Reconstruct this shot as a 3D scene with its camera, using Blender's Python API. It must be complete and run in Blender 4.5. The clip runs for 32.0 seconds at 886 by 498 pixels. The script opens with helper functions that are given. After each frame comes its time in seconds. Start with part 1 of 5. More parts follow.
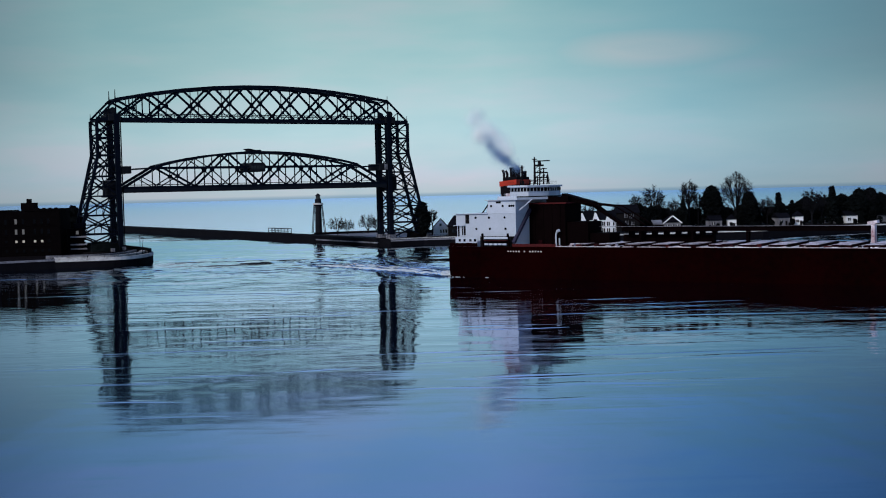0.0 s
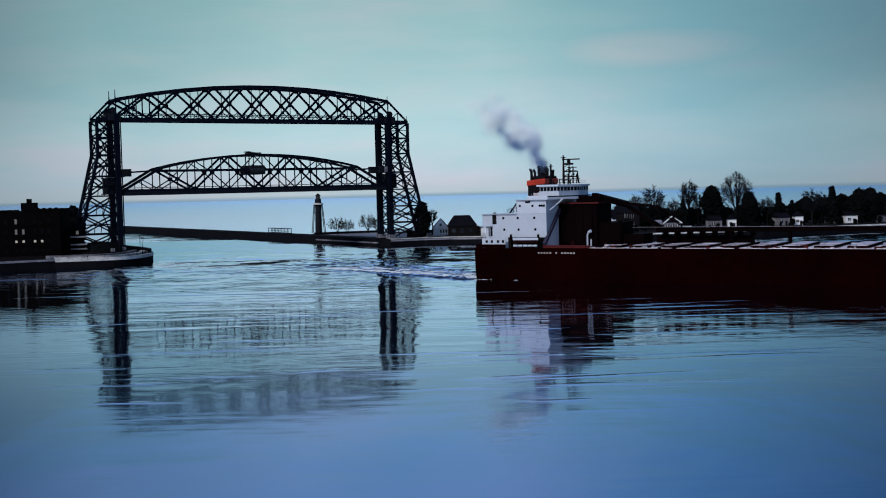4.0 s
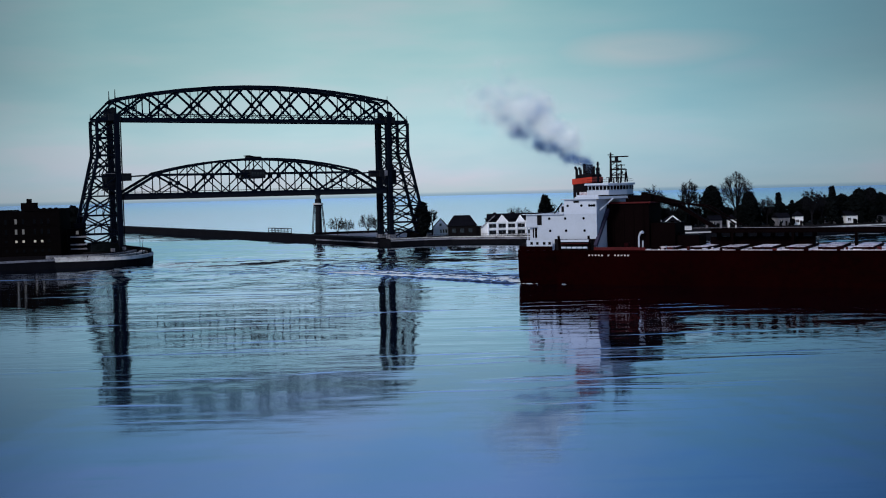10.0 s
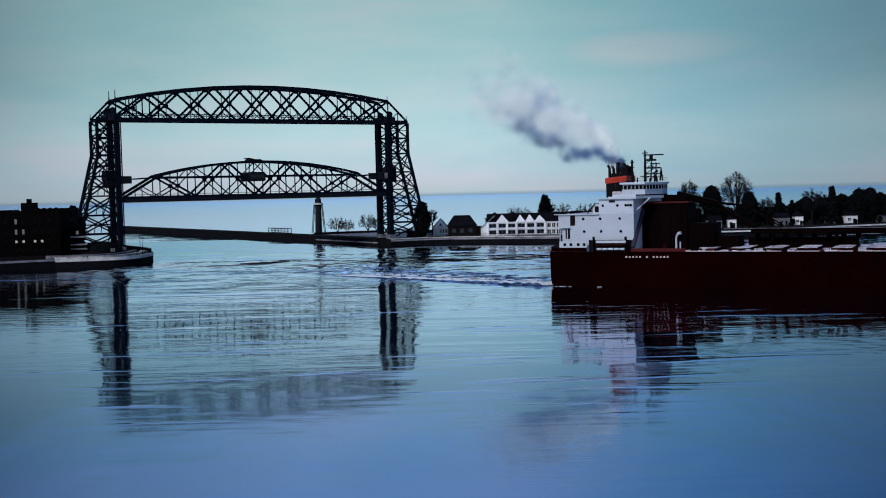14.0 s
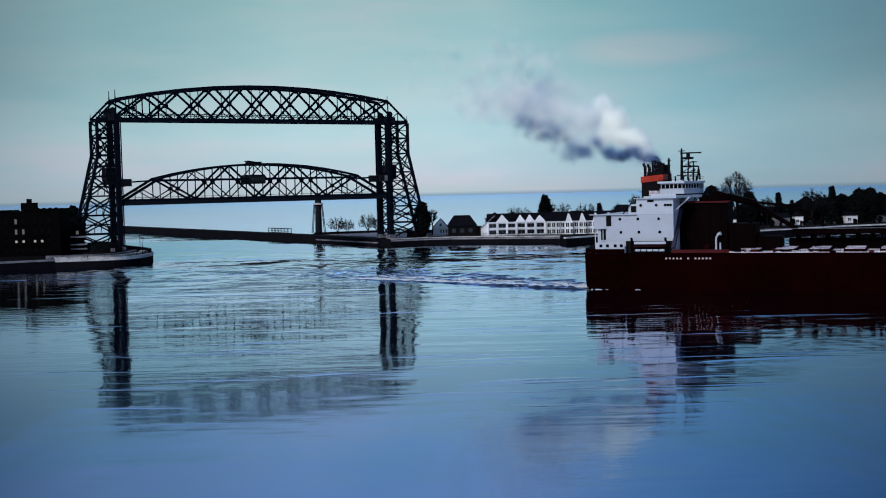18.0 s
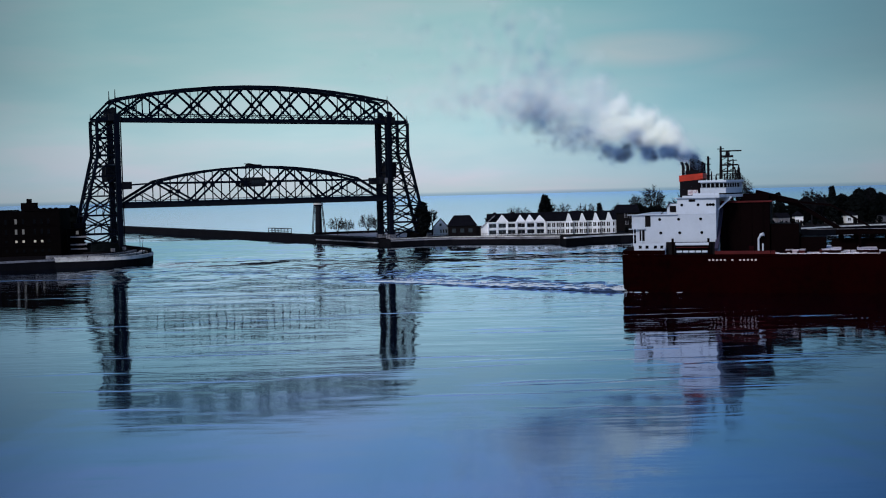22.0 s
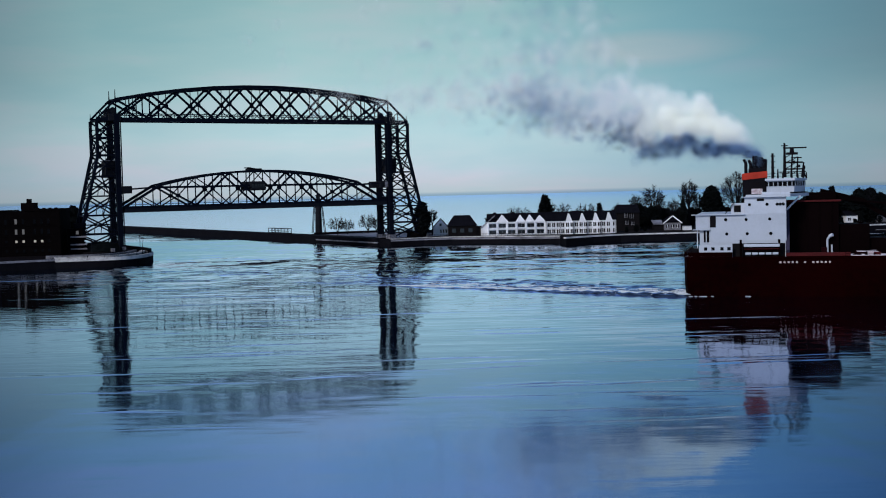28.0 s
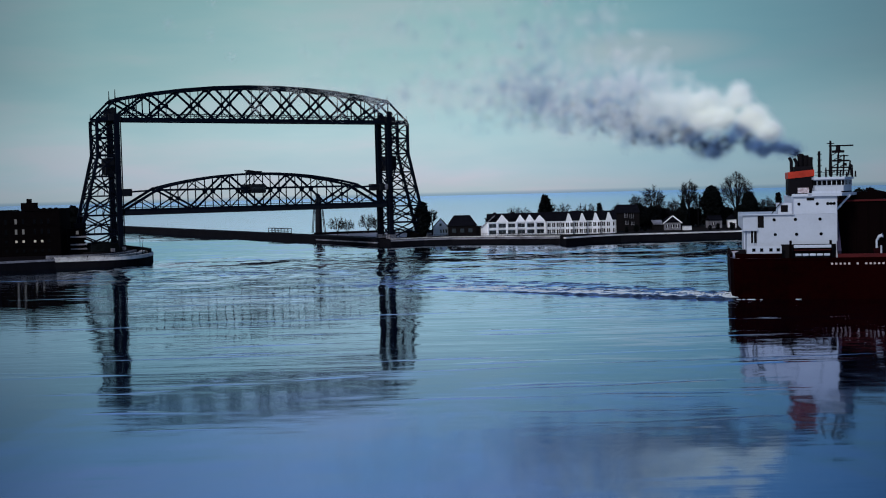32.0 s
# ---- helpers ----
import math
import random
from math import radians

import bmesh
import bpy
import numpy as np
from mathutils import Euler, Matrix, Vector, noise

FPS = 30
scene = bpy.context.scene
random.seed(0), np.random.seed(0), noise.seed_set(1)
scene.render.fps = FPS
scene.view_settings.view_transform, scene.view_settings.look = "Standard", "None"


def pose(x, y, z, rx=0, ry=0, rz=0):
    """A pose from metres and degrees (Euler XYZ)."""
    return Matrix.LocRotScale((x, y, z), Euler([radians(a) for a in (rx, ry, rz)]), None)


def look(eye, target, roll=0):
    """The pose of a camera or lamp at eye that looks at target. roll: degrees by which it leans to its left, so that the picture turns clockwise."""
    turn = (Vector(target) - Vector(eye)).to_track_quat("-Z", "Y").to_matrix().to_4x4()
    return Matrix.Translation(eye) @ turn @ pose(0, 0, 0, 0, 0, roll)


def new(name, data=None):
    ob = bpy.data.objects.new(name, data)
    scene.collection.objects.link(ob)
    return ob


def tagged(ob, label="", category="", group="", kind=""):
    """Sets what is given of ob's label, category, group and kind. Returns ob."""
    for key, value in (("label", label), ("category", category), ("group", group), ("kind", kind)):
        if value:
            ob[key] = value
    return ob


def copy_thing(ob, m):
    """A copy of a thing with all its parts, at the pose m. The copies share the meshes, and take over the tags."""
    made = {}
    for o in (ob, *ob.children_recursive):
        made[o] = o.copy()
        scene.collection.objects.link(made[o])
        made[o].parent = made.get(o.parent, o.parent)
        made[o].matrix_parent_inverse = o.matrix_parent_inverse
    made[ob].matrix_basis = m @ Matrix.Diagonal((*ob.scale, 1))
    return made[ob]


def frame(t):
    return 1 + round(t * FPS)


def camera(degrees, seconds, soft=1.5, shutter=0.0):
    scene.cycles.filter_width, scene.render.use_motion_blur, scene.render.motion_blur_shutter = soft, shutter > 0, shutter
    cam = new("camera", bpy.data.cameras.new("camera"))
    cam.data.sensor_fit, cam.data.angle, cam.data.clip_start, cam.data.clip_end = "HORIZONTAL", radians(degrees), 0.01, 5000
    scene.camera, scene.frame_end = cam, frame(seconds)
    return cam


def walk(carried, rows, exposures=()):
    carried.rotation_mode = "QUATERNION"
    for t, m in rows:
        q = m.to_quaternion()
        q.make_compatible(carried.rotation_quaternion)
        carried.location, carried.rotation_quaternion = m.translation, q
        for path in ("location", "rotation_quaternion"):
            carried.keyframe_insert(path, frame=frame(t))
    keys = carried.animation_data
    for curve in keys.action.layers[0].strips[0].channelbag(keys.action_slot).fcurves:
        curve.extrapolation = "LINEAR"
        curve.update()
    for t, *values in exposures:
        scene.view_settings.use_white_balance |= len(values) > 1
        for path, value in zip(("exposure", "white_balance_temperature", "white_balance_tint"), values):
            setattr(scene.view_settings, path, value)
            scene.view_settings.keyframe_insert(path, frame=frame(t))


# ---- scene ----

# ---------------------------------------------------------------- camera
cam = camera(41, 32.0, soft=1.05)
EYE_Z = 23.3
VIEW = pose(0, 0, EYE_Z) @ pose(0, 0, 0, 90 - 2.839) @ pose(0, 0, 0, 0, 0, -1.4)
walk(cam, [(0, VIEW), (32, VIEW)], [(0, -0.20), (31.4, -0.20), (32, -0.34)])

# ---------------------------------------------------------------- world and sun
SUN_EL, SUN_AZ = 24, 215          # the veiled sun, behind the viewer
world = bpy.data.worlds.new("overcast_sky")
scene.world = world
world.use_nodes = True
wn, wl = world.node_tree.nodes, world.node_tree.links
wn.clear()


def wnode(kind, **kw):
    n = wn.new(kind)
    for k, v in kw.items():
        n.inputs[k].default_value = v
    return n


def fill_ramp(ramp, stops):
    el = ramp.color_ramp.elements
    while len(el) > 1:
        el.remove(el[-1])
    el[0].position, el[0].color = stops[0][0], (*stops[0][1], 1)
    for p, c in stops[1:]:
        e = el.new(p)
        e.color = (*c, 1)


w_out = wnode("ShaderNodeOutputWorld")
w_add = wnode("ShaderNodeAddShader")
w_sky = wn.new("ShaderNodeTexSky")
w_sky.sky_type = "NISHITA"
w_sky.sun_disc = False
w_sky.sun_elevation, w_sky.sun_rotation = radians(SUN_EL), radians(SUN_AZ)
w_bg1 = wnode("ShaderNodeBackground", Strength=0.02)
w_bg2 = wnode("ShaderNodeBackground", Strength=0.92)
w_co = wn.new("ShaderNodeTexCoord")
w_sep = wn.new("ShaderNodeSeparateXYZ")
wl.new(w_co.outputs["Generated"], w_sep.inputs[0])
# height ramp: far lake, pale horizon, teal cloud deck
w_map = wnode("ShaderNodeMapRange")
for i, v in ((1, -0.05), (2, 0.45), (3, 0.0), (4, 1.0)):
    w_map.inputs[i].default_value = v
wl.new(w_sep.outputs["Z"], w_map.inputs[0])
w_ramp = wn.new("ShaderNodeValToRGB")
fill_ramp(w_ramp, [(0.0, (0.10, 0.20, 0.38)), (0.085, (0.17, 0.32, 0.50)), (0.0925, (0.22, 0.39, 0.55)),
                   (0.0965, (0.52, 0.64, 0.72)), (0.13, (0.49, 0.68, 0.80)), (0.20, (0.48, 0.72, 0.80)), (0.30, (0.365, 0.61, 0.63)),
                   (0.42, (0.30, 0.53, 0.52)), (0.49, (0.41, 0.70, 0.93)), (0.59, (0.45, 0.77, 1.28)), (0.75, (0.41, 0.68, 1.18)), (1.0, (0.30, 0.50, 0.90))])
wl.new(w_map.outputs[0], w_ramp.inputs[0])
# lens vignette painted into the sky colour to both sides; the cloud deck is uneven
w_side = wnode("ShaderNodeMapRange")
for i, v in ((1, -0.40), (2, 0.40), (3, 0.0), (4, 1.0)):
    w_side.inputs[i].default_value = v
wl.new(w_sep.outputs["X"], w_side.inputs[0])
w_tint = wn.new("ShaderNodeValToRGB")
fill_ramp(w_tint, [(0.0, (0.22, 0.26, 0.33)), (0.15, (0.69, 0.715, 0.75)), (0.35, (1.04, 0.99, 1.01)), (0.55, (0.98, 0.97, 1.0)), (0.75, (0.43, 0.60, 0.71)), (0.88, (0.22, 0.37, 0.475)), (1.0, (0.09, 0.18, 0.26))])
wl.new(w_side.outputs[0], w_tint.inputs[0])
w_mul = wn.new("ShaderNodeMix")
w_mul.data_type, w_mul.blend_type = "RGBA", "MULTIPLY"
# near the horizon the painted vignette is weaker, so each side darkens upwards
w_low = wnode("ShaderNodeMapRange")
for i, v in ((1, -0.01), (2, 0.10), (3, 0.58), (4, 1.0)):
    w_low.inputs[i].default_value = v
wl.new(w_sep.outputs["Z"], w_low.inputs[0])
wl.new(w_low.outputs[0], w_mul.inputs[0])
wl.new(w_ramp.outputs[0], w_mul.inputs[6])
wl.new(w_tint.outputs[0], w_mul.inputs[7])
w_mp = wn.new("ShaderNodeMapping")
w_mp.inputs["Scale"].default_value = (6.0, 6.0, 30.0)
wl.new(w_co.outputs["Generated"], w_mp.inputs[0])
w_noise = wnode("ShaderNodeTexNoise", Scale=1.0, Detail=5.0, Roughness=0.5)
wl.new(w_mp.outputs[0], w_noise.inputs["Vector"])
w_cl = wn.new("ShaderNodeValToRGB")
fill_ramp(w_cl, [(0.32, (0.84, 0.95, 0.97)), (0.50, (1.0, 1.0, 1.0)), (0.66, (1.22, 1.0, 1.03))])
wl.new(w_noise.outputs["Fac"], w_cl.inputs[0])
w_mul2 = wn.new("ShaderNodeMix")
w_mul2.data_type, w_mul2.blend_type = "RGBA", "MULTIPLY"
w_mul2.inputs[0].default_value = 1.0
wl.new(w_mul.outputs[2], w_mul2.inputs[6])
wl.new(w_cl.outputs[0], w_mul2.inputs[7])
# one thin pale cloud bank over the lake
w_sub = wn.new("ShaderNodeVectorMath")
w_sub.operation = "SUBTRACT"
w_sub.inputs[1].default_value = (0.18, 0.978, 0.111)
wl.new(w_co.outputs["Generated"], w_sub.inputs[0])
w_scl = wn.new("ShaderNodeVectorMath")
w_scl.operation = "MULTIPLY"
w_scl.inputs[1].default_value = (13.0, 3.0, 62.0)
wl.new(w_sub.outputs[0], w_scl.inputs[0])
w_len = wn.new("ShaderNodeVectorMath")
w_len.operation = "LENGTH"
wl.new(w_scl.outputs[0], w_len.inputs[0])
w_lm = wn.new("ShaderNodeMath")
w_lm.operation = "MULTIPLY_ADD"
w_lm.inputs[1].default_value = 1.6
wl.new(w_noise.outputs["Fac"], w_lm.inputs[0])
wl.new(w_len.outputs["Value"], w_lm.inputs[2])
w_bank = wn.new("ShaderNodeValToRGB")
fill_ramp(w_bank, [(0.0, (1.72, 1.08, 1.04)), (0.66, (1.66, 1.07, 1.03)), (1.0, (1.0, 1.0, 1.0))])
w_half = wn.new("ShaderNodeMath")
w_half.operation = "MULTIPLY"
w_half.inputs[1].default_value = 0.55
wl.new(w_lm.outputs[0], w_half.inputs[0])
wl.new(w_half.outputs[0], w_bank.inputs[0])
w_mul3 = wn.new("ShaderNodeMix")
w_mul3.data_type, w_mul3.blend_type = "RGBA", "MULTIPLY"
w_mul3.inputs[0].default_value = 1.0
wl.new(w_mul2.outputs[2], w_mul3.inputs[6])
wl.new(w_bank.outputs[0], w_mul3.inputs[7])
wl.new(w_mul3.outputs[2], w_bg2.inputs["Color"])
wl.new(w_sky.outputs[0], w_bg1.inputs["Color"])
wl.new(w_bg1.outputs[0], w_add.inputs[0])
wl.new(w_bg2.outputs[0], w_add.inputs[1])
wl.new(w_add.outputs[0], w_out.inputs["Surface"])

sun = new("sun", bpy.data.lights.new("sun", "SUN"))
sun.data.energy, sun.data.angle, sun.data.color = 2.3, radians(10), (1.0, 0.985, 0.965)
sun.matrix_world = look((-60, -80, 60), (0, 0, 0))


# ---------------------------------------------------------------- materials
def paint(name, color, rough=0.6, metal=0.0, vary=0.25, scale=0.4, bump=0.15, dirt=None, coord="Object"):
    """A painted or raw surface: large stains, fine grain, bump, and a shade of its own for each object."""
    m = bpy.data.materials.new(name)
    m.use_nodes = True
    nt, ln = m.node_tree.nodes, m.node_tree.links
    b = nt["Principled BSDF"]
    tc = nt.new("ShaderNodeTexCoord")
    n1, n2 = nt.new("ShaderNodeTexNoise"), nt.new("ShaderNodeTexNoise")
    n1.inputs["Scale"].default_value, n1.inputs["Detail"].default_value = scale, 6
    n2.inputs["Scale"].default_value, n2.inputs["Detail"].default_value = scale * 12, 3
    for n in (n1, n2):
        ln.new(tc.outputs[coord], n.inputs["Vector"])
    r = nt.new("ShaderNodeValToRGB")
    d = dirt or tuple(c * (1 - vary) for c in color)
    fill_ramp(r, [(0.32, d), (0.55, color), (0.75, tuple(min(1, c * (1 + vary * 0.6)) for c in color))])
    mixf = nt.new("ShaderNodeMath")
    mixf.operation = "MULTIPLY_ADD"
    mixf.inputs[1].default_value = 0.35
    ln.new(n2.outputs["Fac"], mixf.inputs[0])
    sc = nt.new("ShaderNodeMath")
    sc.operation = "MULTIPLY"
    sc.inputs[1].default_value = 0.65
    ln.new(n1.outputs["Fac"], sc.inputs[0])
    ln.new(sc.outputs[0], mixf.inputs[2])
    ln.new(mixf.outputs[0], r.inputs[0])
    oi = nt.new("ShaderNodeObjectInfo")
    hsv = nt.new("ShaderNodeHueSaturation")
    mr = nt.new("ShaderNodeMapRange")
    mr.inputs[3].default_value, mr.inputs[4].default_value = 0.85, 1.15
    ln.new(oi.outputs["Random"], mr.inputs[0])
    ln.new(mr.outputs[0], hsv.inputs["Value"])
    ln.new(r.outputs[0], hsv.inputs["Color"])
    ln.new(hsv.outputs[0], b.inputs["Base Color"])
    b.inputs["Roughness"].default_value, b.inputs["Metallic"].default_value = rough, metal
    b.inputs["Specular IOR Level"].default_value = 0.5 if rough < 0.3 else 0.01 if max(color) < 0.05 else 0.12
    bp = nt.new("ShaderNodeBump")
    bp.inputs["Strength"].default_value, bp.inputs["Distance"].default_value = bump, 0.05
    ln.new(n2.outputs["Fac"], bp.inputs["Height"])
    ln.new(bp.outputs[0], b.inputs["Normal"])
    return m


def water_material(name, least, most):
    m = bpy.data.materials.new(name)
    m.use_nodes = True
    nt, ln = m.node_tree.nodes, m.node_tree.links
    b = nt["Principled BSDF"]
    tc = nt.new("ShaderNodeNewGeometry")

    def noise_at(sx, sy, detail, rough=0.5, turn=0.0):
        mp = nt.new("ShaderNodeMapping")
        mp.inputs["Scale"].default_value = (sx, sy, 1)
        mp.inputs["Rotation"].default_value = (0, 0, radians(turn))
        ln.new(tc.outputs["Position"], mp.inputs[0])
        n = nt.new("ShaderNodeTexNoise")
        n.inputs["Scale"].default_value, n.inputs["Detail"].default_value, n.inputs["Roughness"].default_value = 1, detail, rough
        ln.new(mp.outputs[0], n.inputs["Vector"])
        return n.outputs["Fac"]

    swell = noise_at(0.014, 0.12, 3, 0.5, 3)
    ripple = noise_at(0.08, 0.46, 3, 0.55, -4)
    patch = noise_at(0.004, 0.016, 3, 0.5, 8)
    pr = nt.new("ShaderNodeMapRange")
    for i, v in ((1, 0.36), (2, 0.62), (3, 0.15), (4, 1.0)):
        pr.inputs[i].default_value = v
    ln.new(patch, pr.inputs[0])
    amp = nt.new("ShaderNodeMath")
    amp.operation = "MULTIPLY"
    ln.new(ripple, amp.inputs[0])
    # the current from the canal ruffles the water before the bridge
    sp = nt.new("ShaderNodeSeparateXYZ")
    ln.new(tc.outputs["Position"], sp.inputs[0])
    cm = nt.new("ShaderNodeMapRange")
    for i, v in ((1, 285), (2, 390), (3, 0.05), (4, 1.0)):
        cm.inputs[i].default_value = v
    ln.new(sp.outputs["Y"], cm.inputs[0])
    lee = nt.new("ShaderNodeMapRange")
    for i, v in ((1, 385), (2, 480), (3, 1.0), (4, 0.22)):
        lee.inputs[i].default_value = v
    ln.new(sp.outputs["Y"], lee.inputs[0])
    # open water along the far shore, sheltered water behind the pier head
    ex, sh = nt.new("ShaderNodeMapRange"), nt.new("ShaderNodeMapRange")
    for i, v in ((1, 20), (2, 80), (3, 0.0), (4, 0.16)):
        ex.inputs[i].default_value = v
    for i, v in ((1, -0.33), (2, -0.285), (3, 0.02), (4, 1.0)):
        sh.inputs[i].default_value = v
    ln.new(sp.outputs["X"], ex.inputs[0])
    rat = nt.new("ShaderNodeMath")
    rat.operation = "DIVIDE"
    ln.new(sp.outputs["X"], rat.inputs[0])
    off_y = nt.new("ShaderNodeMath")
    off_y.operation = "MAXIMUM"
    off_y.inputs[1].default_value = 150
    ln.new(sp.outputs["Y"], off_y.inputs[0])
    ln.new(off_y.outputs[0], rat.inputs[1])
    ln.new(rat.outputs[0], sh.inputs[0])
    top = nt.new("ShaderNodeMath")
    top.operation = "MAXIMUM"
    ln.new(lee.outputs[0], top.inputs[0])
    ln.new(ex.outputs[0], top.inputs[1])
    low = nt.new("ShaderNodeMath")
    low.operation = "MULTIPLY"
    ln.new(top.outputs[0], low.inputs[0])
    ln.new(sh.outputs[0], low.inputs[1])
    cml = nt.new("ShaderNodeMath")
    cml.operation = "MULTIPLY"
    # the passing ship stirs the water on its side of the harbour
    stir = nt.new("ShaderNodeMapRange")
    for i, v in ((1, -8), (2, 40), (3, 0.05), (4, 0.10)):
        stir.inputs[i].default_value = v
    ln.new(sp.outputs["X"], stir.inputs[0])
    cmx = nt.new("ShaderNodeMath")
    cmx.operation = "MAXIMUM"
    ln.new(cm.outputs[0], cmx.inputs[0])
    ln.new(stir.outputs[0], cmx.inputs[1])
    ln.new(cmx.outputs[0], cml.inputs[0])
    ln.new(low.outputs[0], cml.inputs[1])
    ln.new(pr.outputs[0], amp.inputs[1])
    chop = noise_at(0.05, 0.032, 3, 0.5, 6)
    cha = nt.new("ShaderNodeMath")
    cha.operation = "MULTIPLY"
    ln.new(chop, cha.inputs[0])
    ln.new(cml.outputs[0], cha.inputs[1])
    b0 = nt.new("ShaderNodeBump")
    b0.inputs["Strength"].default_value, b0.inputs["Distance"].default_value = 1.0, 3.6
    # far off only the near flanks of the waves show, so the visible water leans to the viewer
    lean = nt.new("ShaderNodeMapRange")
    for i, v in ((1, 420), (2, 620), (3, 0.0), (4, 200 * 0.058 / 3.6)):
        lean.inputs[i].default_value = v
    ln.new(sp.outputs["Y"], lean.inputs[0])
    hsum = nt.new("ShaderNodeMath")
    hsum.operation = "ADD"
    ln.new(cha.outputs[0], hsum.inputs[0])
    ln.new(lean.outputs[0], hsum.inputs[1])
    ln.new(hsum.outputs[0], b0.inputs["Height"])
    calm = nt.new("ShaderNodeMapRange")
    for i, v in ((1, -0.335), (2, -0.29), (3, 0.12), (4, 1.0)):
        calm.inputs[i].default_value = v
    ln.new(rat.outputs[0], calm.inputs[0])
    # sheltered water under the far shore
    shelter = nt.new("ShaderNodeMapRange")
    for i, v in ((1, 400), (2, 470), (3, 1.0), (4, 0.4)):
        shelter.inputs[i].default_value = v
    ln.new(sp.outputs["Y"], shelter.inputs[0])
    # the near water lies almost flat
    flat = nt.new("ShaderNodeMapRange")
    for i, v in ((1, 125), (2, 215), (3, 0.22), (4, 1.0)):
        flat.inputs[i].default_value = v
    ln.new(sp.outputs["Y"], flat.inputs[0])
    rest = nt.new("ShaderNodeMath")
    rest.operation = "MULTIPLY"
    ln.new(shelter.outputs[0], rest.inputs[0])
    ln.new(flat.outputs[0], rest.inputs[1])
    still = nt.new("ShaderNodeMath")
    still.operation = "MULTIPLY"
    ln.new(calm.outputs[0], still.inputs[0])
    ln.new(rest.outputs[0], still.inputs[1])
    swa = nt.new("ShaderNodeMath")
    swa.operation = "MULTIPLY"
    ln.new(swell, swa.inputs[0])
    ln.new(still.outputs[0], swa.inputs[1])
    ram = nt.new("ShaderNodeMath")
    ram.operation = "MULTIPLY"
    ln.new(amp.outputs[0], ram.inputs[0])
    ln.new(rest.outputs[0], ram.inputs[1])
    b1, b2 = nt.new("ShaderNodeBump"), nt.new("ShaderNodeBump")
    b1.inputs["Strength"].default_value, b1.inputs["Distance"].default_value = 1.0, 0.20
    b2.inputs["Strength"].default_value, b2.inputs["Distance"].default_value = 1.0, 0.095
    ln.new(swa.outputs[0], b1.inputs["Height"])
    ln.new(b0.outputs[0], b1.inputs["Normal"])
    ln.new(ram.outputs[0], b2.inputs["Height"])
    ln.new(b1.outputs[0], b2.inputs["Normal"])
    # the open lake past the pier is ruffled by wind, the harbour is not
    sep = nt.new("ShaderNodeSeparateXYZ")
    ln.new(tc.outputs["Position"], sep.inputs[0])
    off = nt.new("ShaderNodeMath")
    off.operation = "MULTIPLY_ADD"
    off.inputs[1].default_value = 0.5
    ln.new(sep.outputs["X"], off.inputs[0])
    ln.new(sep.outputs["Y"], off.inputs[2])
    lake = nt.new("ShaderNodeMapRange")
    for i, v in ((1, 420), (2, 760), (3, 0.032), (4, 0.07)):
        lake.inputs[i].default_value = v
    ln.new(off.outputs[0], lake.inputs[0])
    # wind on the open water before the far shore
    wy = nt.new("ShaderNodeMapRange")
    for i, v in ((1, 340), (2, 420), (3, 0.0), (4, 0.10)):
        wy.inputs[i].default_value = v
    ln.new(sep.outputs["Y"], wy.inputs[0])
    shore = nt.new("ShaderNodeMapRange")
    for i, v in ((1, 560), (2, 620), (3, 1.0), (4, 0.0)):
        shore.inputs[i].default_value = v
    ln.new(sep.outputs["Y"], shore.inputs[0])
    wsh = nt.new("ShaderNodeMath")
    wsh.operation = "MULTIPLY"
    ln.new(wy.outputs[0], wsh.inputs[0])
    ln.new(shore.outputs[0], wsh.inputs[1])
    far = nt.new("ShaderNodeMapRange")
    for i, v in ((1, 900), (2, 4200), (3, 0.0), (4, 0.2)):
        far.inputs[i].default_value = v
    ln.new(sep.outputs["Y"], far.inputs[0])
    # fine shivers blur the nearest reflections
    fine = nt.new("ShaderNodeMapRange")
    for i, v in ((1, 130), (2, 210), (3, 0.045), (4, 0.0)):
        fine.inputs[i].default_value = v
    ln.new(sep.outputs["Y"], fine.inputs[0])
    lnear = nt.new("ShaderNodeMath")
    lnear.operation = "ADD"
    ln.new(lake.outputs[0], lnear.inputs[0])
    ln.new(fine.outputs[0], lnear.inputs[1])
    lfar = nt.new("ShaderNodeMath")
    lfar.operation = "ADD"
    ln.new(lnear.outputs[0], lfar.inputs[0])
    ln.new(far.outputs[0], lfar.inputs[1])
    wind = nt.new("ShaderNodeMath")
    wind.operation = "MULTIPLY_ADD"
    ln.new(wsh.outputs[0], wind.inputs[0])
    ln.new(ex.outputs[0], wind.inputs[1])
    ln.new(lfar.outputs[0], wind.inputs[2])
    r = nt.new("ShaderNodeValToRGB")
    fill_ramp(r, [(0.3, (0.0006, 0.0016, 0.006)), (0.7, (0.001, 0.0022, 0.008))])
    ln.new(patch, r.inputs[0])
    deep, gloss = nt.new("ShaderNodeBsdfDiffuse"), nt.new("ShaderNodeBsdfGlossy")
    ln.new(r.outputs[0], deep.inputs["Color"])
    # reflected sky's brightness and blue are painted into the gloss colour, graded with distance
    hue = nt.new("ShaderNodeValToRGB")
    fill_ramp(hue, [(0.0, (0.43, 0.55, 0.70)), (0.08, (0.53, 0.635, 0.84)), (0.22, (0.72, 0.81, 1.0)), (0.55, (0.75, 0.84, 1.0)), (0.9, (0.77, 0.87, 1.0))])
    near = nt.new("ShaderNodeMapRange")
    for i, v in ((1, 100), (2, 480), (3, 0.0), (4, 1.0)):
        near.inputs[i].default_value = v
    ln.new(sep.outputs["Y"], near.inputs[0])
